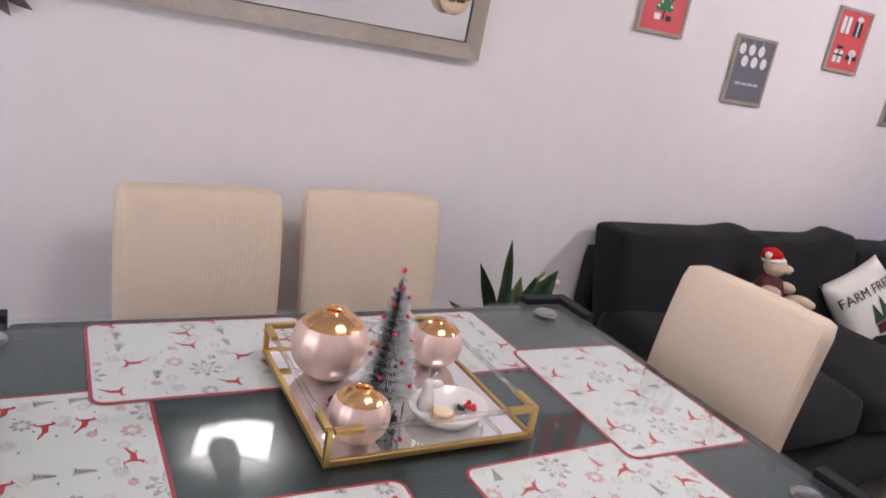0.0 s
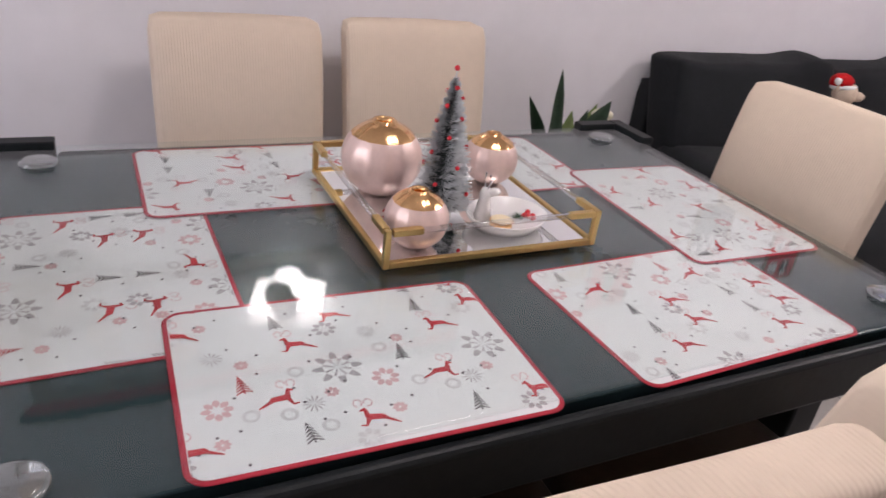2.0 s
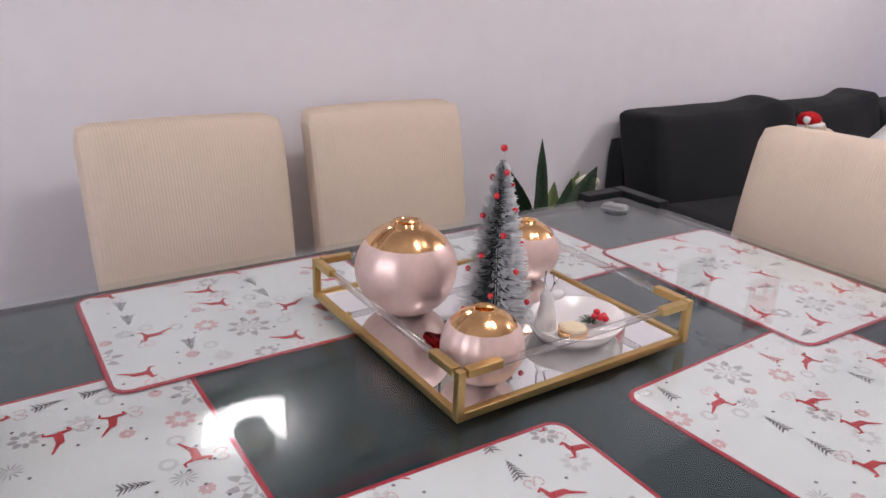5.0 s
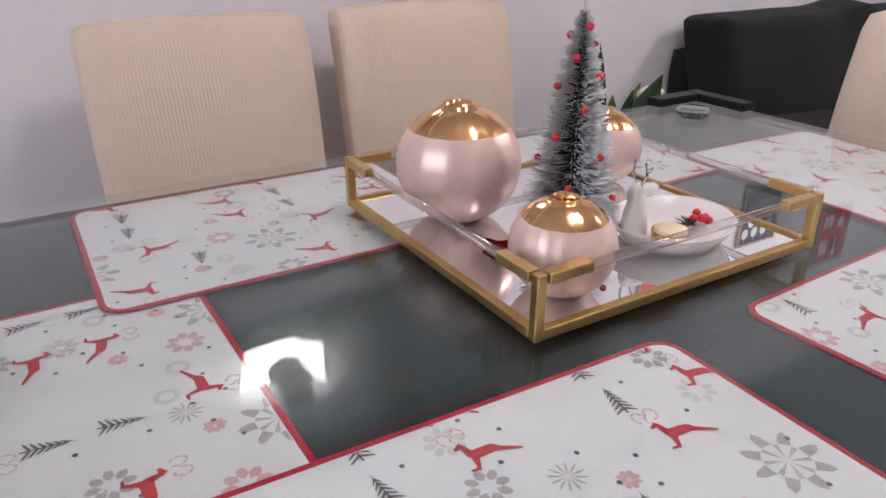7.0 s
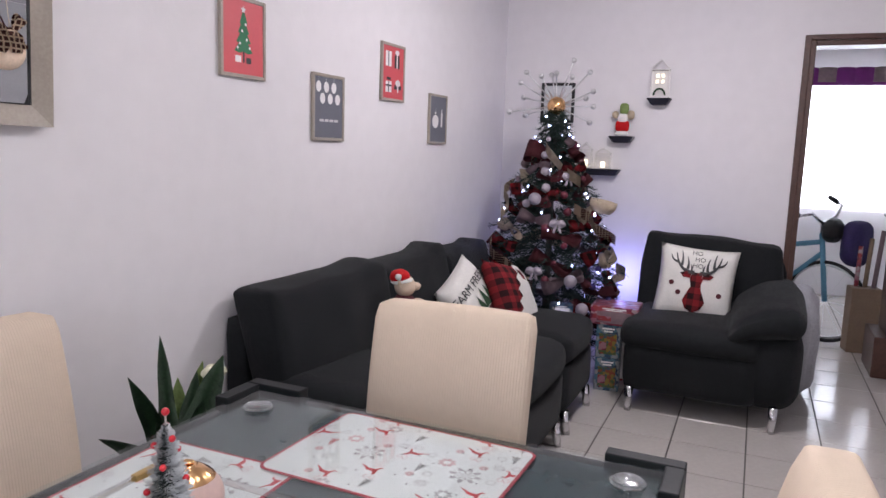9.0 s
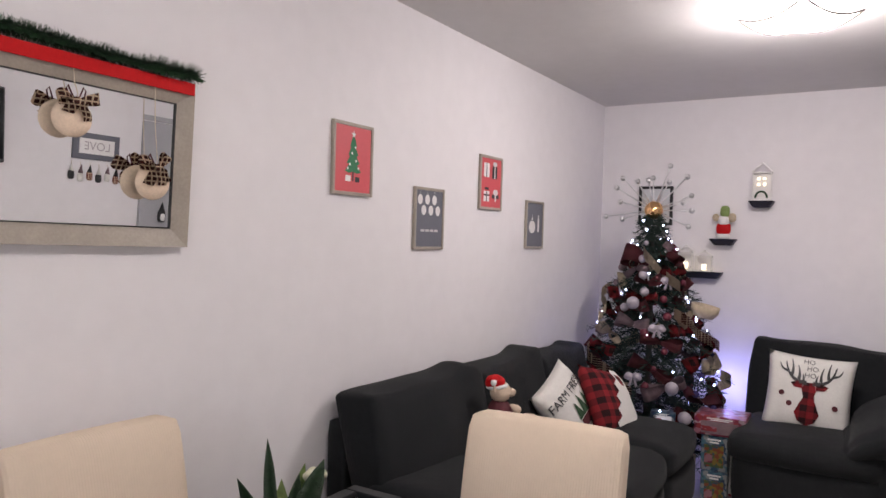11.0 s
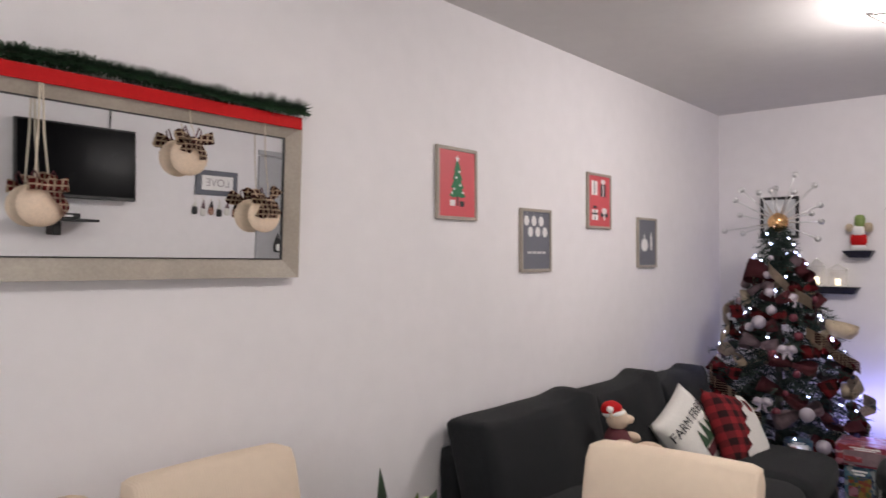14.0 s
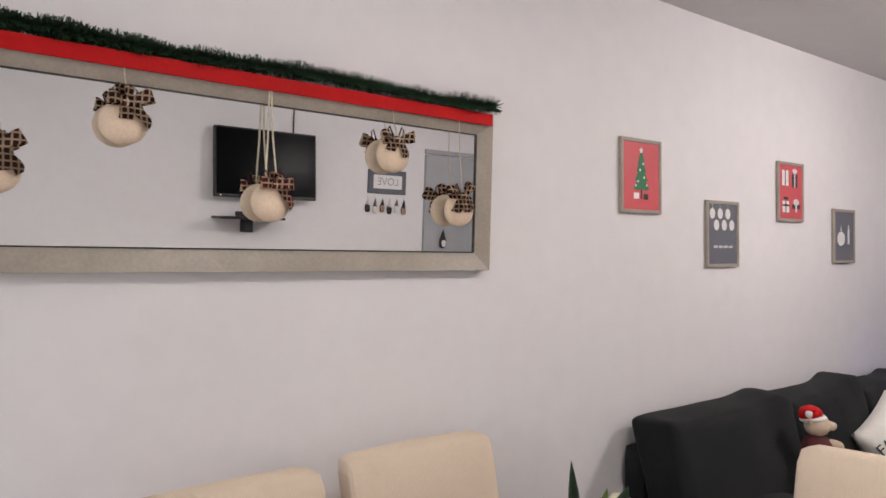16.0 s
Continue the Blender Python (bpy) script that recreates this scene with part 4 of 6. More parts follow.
flat(p, "bauble_print", [oval(-0.075 + 0.056 * k, 0.082, 0.019, 0.022) for k in range(3)] + [oval(-0.046 + 0.056 * k, 0.036, 0.019, 0.022) for k in range(3)], PAPER)
flat(p, "string_print", [rect(-0.075 + 0.056 * k, 0.113, 0.0015, 0.018) for k in range(3)], PAPER, -0.0109)
flat(p, "writing_bar", [rect(-0.052 + 0.036 * k, -0.052, 0.030, 0.010) for k in range(4)], INK_PALE)
p = picture(1.860, 1.6805, POSTER_RED, "red framed print of four wrapped gifts")
flat(p, "gift_print", [rect(-0.050, 0.062, 0.058, 0.070), rect(-0.046, -0.068, 0.060, 0.052)], PAPER)
flat(p, "gift_print", [rect(0.036, 0.054, 0.052, 0.062), rect(0.048, -0.066, 0.075, 0.020)], BLACK)
flat(p, "ribbon_print", [rect(-0.050, 0.062, 0.008, 0.070), rect(-0.046, -0.068, 0.008, 0.052), rect(-0.046, -0.062, 0.060, 0.008), rect(-0.046, -0.030, 0.04, 0.012)], BLACK, -0.0109)
flat(p, "ribbon_print", [rect(0.036, 0.060, 0.010, 0.074), oval(0.036, 0.096, 0.022, 0.012), rect(0.048, -0.066, 0.014, 0.05), oval(0.048, -0.046, 0.026, 0.016)], PAPER, -0.0109)
p = picture(2.398, 1.486, POSTER_GREY, "slate grey framed print of a bauble and candle")
flat(p, "bauble_print", [oval(-0.035, -0.012, 0.042, 0.036), rect(-0.035, 0.033, 0.016, 0.012), rect(-0.035, 0.045, 0.003, 0.02)], PAPER)
flat(p, "candle_print", [rect(0.048, -0.002, 0.022, 0.076), oval(0.048, 0.046, 0.006, 0.012)], PAPER)

# ---- garland, ribbon and hanging balls over the mirror ----
band = thing("red_ribbon", pose(-0.020, -0.0145, 0, 0, 0.68, 0), "wide red satin ribbon along the mirror's top edge", "ribbon")
part("strip", box(bmesh.new(), (MX1 - MX0 + 0.02, 0.006, 0.034), ((MX0 + MX1) / 2, -0.0415, MZ1 + 0.009), 0.001), RED, band)
garland = thing("fir_garland", pose(-0.014, -0.012, 0.007, 0, 0.38, 0), "dark green tinsel fir garland lying on the mirror frame", "garland")
rnd = random.Random(21)
bm = bmesh.new()
for k in range(15000):
    x = MX0 - 0.02 + (MX1 - MX0 + 0.045) * k / 15000
    a = rnd.uniform(0, math.tau)
    r = rnd.uniform(0.013, 0.031) * (0.92 + 0.35 * noise.noise((x * 14, 0, 0)) + 0.40 * math.exp(-((x - MX1 + 0.04) / 0.08) ** 2))
    c = Vector((x, -0.038, MZ1 + 0.043 + 0.004 * math.sin(x * 9)))
    d = Vector((rnd.uniform(-0.5, 0.5), math.cos(a), math.sin(a))).normalized() * r
    if c.y + d.y > -0.003:
        d.y = -0.003 - c.y
    s = d.orthogonal().normalized() * 0.0026
    bm.faces.new([bm.verts.new(v) for v in (c - s, c + s, c + d + s * 0.5, c + d - s * 0.5)])
tagged(part("needles", bm, GARLAND, garland, "dark green needles"), kind="stuff")
part("wire", tube(bmesh.new(), [(MX0 - 0.02 + (MX1 - MX0 + 0.045) * k / 40, -0.034, MZ1 + 0.046 + 0.004 * math.sin((MX0 + k * 0.0375) * 9)) for k in range(41)], 0.006, 6), GARLAND, garland)


def ribbon_loop(bm, length, width, fat, skew=0.0, n=16):
    """A cloth loop: runs out along x and back, width along z, open along y."""
    rows = []
    for i in range(n + 1):
        u = i / n
        out = length * math.sin(math.pi * u) ** 0.75
        w = width / 2 * (0.40 + 0.60 * math.sin(math.pi * u) ** 0.6)
        c0 = Vector((out, fat * math.sin(math.tau * u), skew * out * (0.5 - u)))
        rows.append([bm.verts.new(c0 + Vector((0, 0.10 * w * math.sin(5 * u + q), q * w))) for q in (-1, 0, 1)])
    for p0, p1 in zip(rows, rows[1:]):
        for q in (0, 1):
            bm.faces.new((p0[q], p0[q + 1], p1[q + 1], p1[q]))
    bmesh.ops.solidify(bm, geom=bm.faces[:], thickness=0.0012)
    return bm


def hanging_ball(x, z, d, aims, tails, twine, cloth, y=-0.058):
    """aims: loops as (angle from +x, length); tails: (turn round the ball, reach down)."""
    hb = thing("hanging_ball", pose(x, y, z), "ivory fabric ball with a checked bow, hung on cord", "ornament", "balls hung before the mirror")
    r = d / 2
    part("ball", ball(bmesh.new(), r, (0, 0, 0), (1.05, 0.60, 1.0), u=32, v=20), IVORY, hb, smooth=True)
    top = MZ1 + 0.004 - z
    for s in ((-1, 1) if twine == "double" else (1,)):
        wide = 0.0022 if twine == "double" else 0.0013
        part("cord", tube(bmesh.new(), [(s * 0.010, 0, r * 0.9), (s * 0.013 + 0.002, 0.002, r * 0.9 + 0.02), (s * 0.006, 0.002, (r + top) / 2), (s * 0.003, 0.001, top - 0.014), (s * 0.003, 0.003, top - 0.001), (s * 0.003, 0.004, top + 0.002)], wide, 6), ROPE, hb, "cotton cord", True)
    for k, (ang, ln) in enumerate(aims):
        bm = ribbon_loop(bmesh.new(), ln, 0.030, 0.011, 0.35 * (-1) ** k)
        bm.transform(pose(0.006 * math.cos(radians(ang)), -r * 0.46 - 0.004 * k, r * 0.84, 0, -ang, 0) @ pose(0, 0, 0, 28 - 20 * k, 0, -8))
        part("bow_loop", bm, cloth, hb, "checked bow loop", True)
    for k, (turn, far) in enumerate(tails):
        bm = bmesh.new()
        rows = []
        for i in range(13):
            t = i / 12
            a = 0.05 + turn * t
            e = 1.05 - far * t
            c0 = Vector((1.05 * math.sin(a) * math.cos(e), -0.66 * math.cos(a) * math.cos(e), math.sin(e))) * (r + 0.003 + 0.006 * abs(math.sin(t * 6 + k)))
            side = Vector((math.cos(a), math.sin(a) * 0.8, 0.45 * turn)) * 0.0135
            rows.append([bm.verts.new(c0 - side), bm.verts.new(c0 + side)])
        for p0, p1 in zip(rows, rows[1:]):
            bm.faces.new((p0[0], p0[1], p1[1], p1[0]))
        bmesh.ops.solidify(bm, geom=bm.faces[:], thickness=0.0010)
        part("bow_tail", bm, cloth, hb, "checked ribbon tail", True)
    for s in (-1, 1):
        part("twine_loop", tube(bmesh.new(), [(s * 0.004, -r * 0.40, r * 0.85), (s * 0.012, -r * 0.35, r * 0.85 + 0.018), (s * 0.019, -r * 0.32, r * 0.85 + 0.034), (s * 0.024, -r * 0.35, r * 0.85 + 0.026), (s * 0.017, -r * 0.45, r * 0.85 + 0.006)], 0.0018, 6), WINE, hb, "dark red twine loop", True)
    part("knot", ball(bmesh.new(), 0.010, (0, -r * 0.50, r * 0.84), u=12, v=8), cloth, hb, smooth=True)


BALLS = (
    (-1.232, 1.560, ((88, 0.034), (30, 0.050), (165, 0.030)), ((0.9, 1.2), (0.35, 1.1)), "double", PLAID_RIB),
    (-1.003, 1.672, ((92, 0.036), (22, 0.050), (168, 0.032)), ((1.0, 1.3), (-0.1, 1.0)), "single", PLAID_RIB),
    (-0.680, 1.522, ((78, 0.028), (8, 0.038), (175, 0.030)), ((0.95, 1.5), (0.5, 0.9)), "double", PLAID_BOW),
    (-0.340, 1.660, ((172, 0.044), (14, 0.044)), ((0.35, 1.2), (-0.6, 0.9)), "single", PLAID_RIB),
    (-0.118, 1.524, ((166, 0.052), (62, 0.040)), ((0.05, 1.2), (-0.7, 1.2), (0.45, 1.0)), "single", PLAID_RIB),
)
for x, z, aims, tails, twine, cloth in BALLS:
    hanging_ball(x, z, 0.092, aims, tails, twine, cloth)


# ---- Christmas tree ----
tree = thing("christmas_tree", pose(2.98, -0.52, 0), "tall decorated fir tree with red ribbons, baubles and white lights", "christmas tree")
rnd = random.Random(11)
part("trunk", rod(bmesh.new(), (0, 0, 0.05), (0, 0, 1.5), 0.03, 0.008, 10), POT, tree)
for k in range(3):
    a = k * math.tau / 3
    part("stand_leg", rod(bmesh.new(), (0, 0, 0.16), (0.26 * math.cos(a), 0.26 * math.sin(a), 0.012), 0.012, n=8), BLACK, tree)


def crown_radius(z):
    return min(0.43, 0.485 * max(0.05, (1.66 - z) / 1.20) ** 0.92)


verts, faces = [], []
for k in range(520):
    z = 0.18 + 1.38 * (k / 520) ** 1.25 + rnd.uniform(-0.03, 0.03)
    a = k * 2.399 + rnd.uniform(-0.7, 0.7)
    reach = crown_radius(z) * rnd.uniform(0.74, 1.16)
    base = Vector((0, 0, z + 0.05))
    tip = Vector((math.cos(a) * reach, math.sin(a) * reach, z - 0.05 * reach))
    count = int(26 + 90 * reach)
    for j in range(count):
        t = 0.25 + 0.75 * j / count
        c = base.lerp(tip, t) + Vector((0, 0, 0.02 * math.sin(t * 3)))
        d = ((tip - base).normalized() * 0.5 + Vector((rnd.uniform(-1, 1), rnd.uniform(-1, 1), rnd.uniform(-0.8, 1)))).normalized() * rnd.uniform(0.03, 0.055)
        s = d.orthogonal().normalized() * 0.0028
        i0 = len(verts)
        verts += [c - s, c + s, c + d]
        faces.append((i0, i0 + 1, i0 + 2))
me = bpy.data.meshes.new("foliage")
me.from_pydata([tuple(v) for v in verts], [], faces)
me.materials.append(FIR)
fo = new("foliage", me)
fo.parent = tree
tagged(fo, "dark green fir foliage", kind="stuff")


def on_crown(z, a, out=0.0):
    r = crown_radius(z) * 0.96 + out
    return Vector((math.cos(a) * r, math.sin(a) * r, z))


for k in range(84):
    z, a = 0.28 + 1.26 * k / 84 + rnd.uniform(-0.04, 0.04), k * 2.1 + rnd.uniform(-1.2, 1.2)
    part("fairy_light", ball(bmesh.new(), 0.0060, on_crown(z, a, rnd.uniform(-0.03, 0.03)), u=8, v=6), LED, tree, "small white light")
for k in range(60):
    z, a = 0.32 + 1.12 * k / 60, k * 2.55 + rnd.uniform(-0.5, 0.5)
    mt, lb = ((MAUVE, "mauve bauble"), (PLUM, "plum bauble"), (STEEL, "silver bauble"), (PEARL, "pearl bauble"), (NAVY, "dark blue bauble"))[k % 5]
    part("bauble", ball(bmesh.new(), rnd.uniform(0.014, 0.027), on_crown(z, a), u=18, v=12), mt, tree, lb, True)
for k in range(64):
    # folded cloth loops in plaid, wine and mauve
    z, a = 0.26 + 1.14 * k / 64, k * 2.4 + rnd.uniform(-0.5, 0.5)
    big = 0.75 + 0.5 * (1.45 - z)
    for j in range(2):
        bm = ribbon_loop(bmesh.new(), rnd.uniform(0.085, 0.125) * big, rnd.uniform(0.055, 0.085) * big, rnd.uniform(0.018, 0.030), rnd.uniform(-0.4, 0.4), 12)
        bm.transform(pose(0, 0, 0, rnd.uniform(-50, 50), 180 * j + rnd.uniform(-40, 40), rnd.uniform(-15, 15)))
        ob = part("cloth_loop", bm, (PLAID_RED, WINE, MAUVE, WINE, PLAID_RED, BURLAP)[k % 6], tree, ("red and black plaid cloth loop", "dark wine cloth loop", "mauve mesh loop", "dark wine cloth loop", "red and black plaid cloth loop", "beige burlap loop")[k % 6], True)
        ob.matrix_basis = Matrix.Translation(on_crown(z, a, -0.025)) @ pose(0, 0, 0, 0, 0, math.degrees(a) + 90)
# the large red cone fold and the round cream basket
fan = bmesh.new()
ribbon_loop(fan, 0.17, 0.12, 0.035, 0.2)
fan.transform(pose(0, 0, 0, 18, 200, 0))
ob = part("red_fold", fan, WINE, tree, "large dark red cloth fold", True)
ob.matrix_basis = Matrix.Translation((-0.10, -0.02, 1.285)) @ pose(0, 0, 0, 0, 0, -62)
basket = part("basket", lathe(bmesh.new(), [(0.001, -0.035), (0.055, -0.035), (0.078, 0.0), (0.080, 0.035), (0.072, 0.034), (0.068, 0.0), (0.001, -0.02)], 24), BURLAP, tree, "round cream woven basket", True)
basket.matrix_basis = pose(-0.02, -0.315, 1.02, 12, 0, 0)
for k in range(3):
    z, a = (0.62, 0.46, 1.06)[k], radians((212, 222, 175)[k])
    part("bauble", ball(bmesh.new(), 0.036, on_crown(z, a, 0.03), u=20, v=14), PEARL, tree, "large pearl white bauble", True)
for k in range(9):
    # ribbon swags winding down
    bm = bmesh.new()
    a0, z0 = k * 2.35 + 3.1, 1.36 - 0.115 * k
    rows = []
    for i in range(15):
        t = i / 14
        c0 = on_crown(z0 - 0.20 * t, a0 + 0.95 * t, 0.028 + 0.03 * math.sin(t * 8))
        rows.append([bm.verts.new(c0 + Vector((0, 0, w * 0.030))) for w in (-1, 1)])
    for a, b in zip(rows, rows[1:]):
        bm.faces.new((a[0], a[1], b[1], b[0]))
    bmesh.ops.solidify(bm, geom=bm.faces[:], thickness=0.002)
    part("ribbon", bm, (BURLAP, PLAID_RIB)[k % 2], tree, ("beige burlap ribbon", "checked beige ribbon")[k % 2], True)
for k in range(12):
    z, a = 0.40 + 1.05 * k / 12, k * 2.2 + 2.9
    bm = bmesh.new()
    for s in (-1, 1):
        softbox(bm, (0.045, 0.012, 0.035), (s * 0.026, 0, 0.004), 0.006, 0.01, 5, 0.0, None, (0, s * 20, 0))
        softbox(bm, (0.016, 0.006, 0.05), (s * 0.016, 0, -0.035), 0.003, 0.0, 4, 0.0, None, (0, s * -18, 0))
    bm.transform(Matrix.Scale(0.85, 4))
    ob = part("bow", bm, (PEARL, PLAID_RIB, MAUVE)[k % 3], tree, ("pearl white bow", "checked beige bow", "mauve mesh bow")[k % 3], True)
    ob.matrix_basis = Matrix.Translation(on_crown(z, a, 0.02)) @ pose(0, 0, 0, 0, 0, math.degrees(a) + 90)
part("topper_ball", ball(bmesh.new(), 0.055, (0, 0, 1.60), u=24, v=16), GOLD, tree, "gold topper ball", True)
for k in range(15):
    a = radians(-20 + 220 * k / 14 + rnd.uniform(-6, 6))
    d = (Vector((0.27, -0.93, 0)) * math.cos(a) + Vector((0, 0, 1)) * math.sin(a) + Vector((0.93, 0.27, 0)) * rnd.uniform(-0.5, 0.3)).normalized()
    ln = rnd.uniform(0.18, 0.29)
    spray = part("spray", rod(bmesh.new(), Vector((0, 0, 1.60)) + d * 0.04, Vector((0, 0, 1.60)) + d * ln, 0.0038, n=6), STEEL, tree, "silver wire spray", True)
    part("spray_ball", ball(bmesh.new(), 0.0165, Vector((0, 0, 1.60)) + d * ln, u=12, v=8), STEEL, spray, "silver bead", True)

# ---- ceiling lamps: a bent square glass under a steel plate ----
def ceiling_lamp(x, y, turn, label, wide=1.0):
    lamp = thing("ceiling_lamp", pose(x, y, H, 0, 0, turn), label, "ceiling lamp", "ceiling lamps")
    part("plate", lathe(bmesh.new(), [(0.001, -0.001), (0.06, -0.001), (0.06, -0.018), (0.05, -0.022), (0.001, -0.022)], 28), STEEL, lamp, "round steel plate", True)
    part("stem", rod(bmesh.new(), (0, 0, -0.02), (0, 0, -0.075), 0.006, n=10), STEEL, lamp)
    lamp.scale = (wide, wide, 1)
    n, bm = 14, bmesh.new()
    grid = [[bm.verts.new((0.155 * u, 0.155 * v, -0.078 + 0.030 * (u * u * v * v) + 0.012 * (u * u + v * v) / 2)) for v in [2 * j / n - 1 for j in range(n + 1)]] for u in [2 * i / n - 1 for i in range(n + 1)]]
    for i in range(n):
        for j in range(n):
            bm.faces.new((grid[i][j], grid[i + 1][j], grid[i + 1][j + 1], grid[i][j + 1]))
    bmesh.ops.solidify(bm, geom=bm.faces[:], thickness=0.005)
    g = part("glass_shade", bm, DIFFUSER, lamp, "glowing white glass shade", True)
    g.visible_shadow = False
    bm = bmesh.new()
    rim = [(u, v) for u, v in [(-1 + 2 * k / 14, -1) for k in range(14)] + [(1, -1 + 2 * k / 14) for k in range(14)] + [(1 - 2 * k / 14, 1) for k in range(14)] + [(-1, 1 - 2 * k / 14) for k in range(14)]]
    tube(bm, [(0.1565 * u, 0.1565 * v, -0.080 + 0.030 * (u * u * v * v) + 0.012 * (u * u + v * v) / 2) for u, v in rim], 0.0042, 6, True)
    part("rim", bm, POT, lamp, "thin dark rim", True)
    part("finial", ball(bmesh.new(), 0.012, (0, 0, -0.088), u=14, v=8), CHROME, lamp, smooth=True)


ceiling_lamp(LAMP_TABLE[0], LAMP_TABLE[1], 20, "square bent-glass ceiling lamp over the dining table, lit", 1.3)
ceiling_lamp(LAMP_SOFA[0], LAMP_SOFA[1], 54, "square bent-glass ceiling lamp in the sitting area, lit")


# ---- throw pillows ----
def on_pillow(bm, w, h, t):
    """Lays flat shapes, given in x and z, on the pillow's front."""
    for v in bm.verts:
        v.co.y = -pillow_depth(max(-1, min(1, 2 * v.co.x / w)), max(-1, min(1, 2 * v.co.z / h)), t) - 0.004
    return bm


def shape_on(pl, name, polys, material, w, h, t, label=""):
    bm = bmesh.new()
    for pts in polys:
        bm.faces.new([bm.verts.new((u, 0, v)) for u, v in pts])
    bmesh.ops.triangulate(bm, faces=bm.faces[:])
    bmesh.ops.subdivide_edges(bm, edges=[e for e in bm.edges if e.calc_length() > 0.03], cuts=2)
    bmesh.ops.triangulate(bm, faces=bm.faces[:])
    return part(name, on_pillow(bm, w, h, t), material, pl, label)


def words_on(pl, words, size, x, z, w, h, t, material=None, arc=0.0):
    bm = text_mesh(words, size)
    bm.transform(pose(x, 0, z, 90, arc, 0))
    return part("lettering", on_pillow(bm, w, h, t), material or BLACK, pl, "black lettering")


PW, PT = 0.37, 0.15
pl = thing("throw_pillow", pose(2.000, -0.400, 0.578, -32, -24, 0), "white throw pillow with black lettering and a truck print", "pillow")
part("cushion", pillow(bmesh.new(), PW, PW, PT), CREAM, pl, smooth=True)
words_on(pl, "FARM FRESH", 0.062, 0.0, 0.075, PW, PW, PT)
shape_on(pl, "tree_print", [[(x - 0.030, -0.06), (x + 0.030, -0.06), (x, 0.035 + dz)] for x, dz in ((-0.035, -0.01), (0.015, 0.01), (0.06, 0.0))], GARLAND, PW, PW, PT, "dark green trees")
shape_on(pl, "truck_print", [rect(0.02, -0.085, 0.16, 0.045), rect(0.065, -0.05, 0.055, 0.035)], WINE, PW, PW, PT + 0.002, "dark red truck")
pl = thing("throw_pillow", pose(2.195, -0.545, 0.586, -32, 14, -12), "red and black plaid throw pillow with a white tree", "pillow")
part("cushion", pillow(bmesh.new(), 0.38, 0.38, PT), PLAID_RED, pl, smooth=True)
shape_on(pl, "tree_print", [[(0.172, -0.17), (0.165, 0.0), (0.10, 0.168), (0.03, 0.168)] + [(0.035 - 0.034 * ((k + 1) % 2) - 0.012 * k, 0.14 - 0.034 * k) for k in range(10)]], CREAM, 0.38, 0.38, PT, "white tree shape")
PW = 0.42
pl = thing("throw_pillow", pose(2.885, -1.388, 0.632, -18, 4, -86), "white throw pillow with a plaid stag head print", "pillow")
part("cushion", pillow(bmesh.new(), PW, PW, PT), CREAM, pl, smooth=True)
shape_on(pl, "stag_print", [[(-0.022, 0.050), (0.022, 0.050), (0.034, 0.015), (0.024, -0.030), (0.040, -0.065), (0.058, -0.110), (0.040, -0.150), (0.0, -0.172), (-0.040, -0.150), (-0.058, -0.110), (-0.040, -0.065), (-0.024, -0.030), (-0.034, 0.015)],
                            [(-0.028, 0.040), (-0.055, 0.052), (-0.088, 0.040), (-0.070, 0.018), (-0.034, 0.016)], [(0.034, 0.016), (0.070, 0.018), (0.088, 0.040), (0.055, 0.052), (0.028, 0.040)]], PLAID_RED, PW, PW, PT, "plaid stag head")
def tine(bm, s, pts, fat):
    """One curved antler branch, tapering to its tip."""
    n = 10
    p0, p1, p2 = (Vector(q) for q in pts)
    rows = []
    for i in range(n + 1):
        t = i / n
        c0 = p0 * (1 - t) ** 2 + p1 * 2 * t * (1 - t) + p2 * t * t
        d = ((p1 - p0) * (1 - t) + (p2 - p1) * t).normalized().orthogonal() * fat * (1 - 0.75 * t)
        rows.append([bm.verts.new((s * (c0.x + q * d.x), 0, c0.y + q * d.y)) for q in (-1, 1)])
    for r0, r1 in zip(rows, rows[1:]):
        bm.faces.new((r0[0], r0[1], r1[1], r1[0]))
for side in (-1, 1):
    bm = bmesh.new()
    for pts, fat in ((((0.014, 0.048), (0.100, 0.040), (0.118, 0.150)), 0.0085), (((0.052, 0.062), (0.045, 0.095), (0.060, 0.135)), 0.0060), (((0.085, 0.080), (0.078, 0.120), (0.092, 0.165)), 0.0060),
                     (((0.100, 0.098), (0.138, 0.100), (0.146, 0.140)), 0.0055), (((0.030, 0.052), (0.028, 0.075), (0.036, 0.092)), 0.0050)):
        tine(bm, side, pts, fat * 1.35)
    part("antler_print", on_pillow(bm, PW, PW, PT), BLACK, pl, "black antlers")
for k, w2 in enumerate(("HO", "HO", "HO")):
    words_on(pl, w2, 0.036, (-0.010, 0.008, 0.0)[k], 0.158 - 0.036 * k, PW, PW, PT)
for x, z in ((-0.125, -0.02), (0.125, -0.06), (-0.085, -0.07)):
    shape_on(pl, "bauble_print", [oval(x, z, 0.014, 0.014, 14)], WINE, PW, PW, PT, "small bauble")

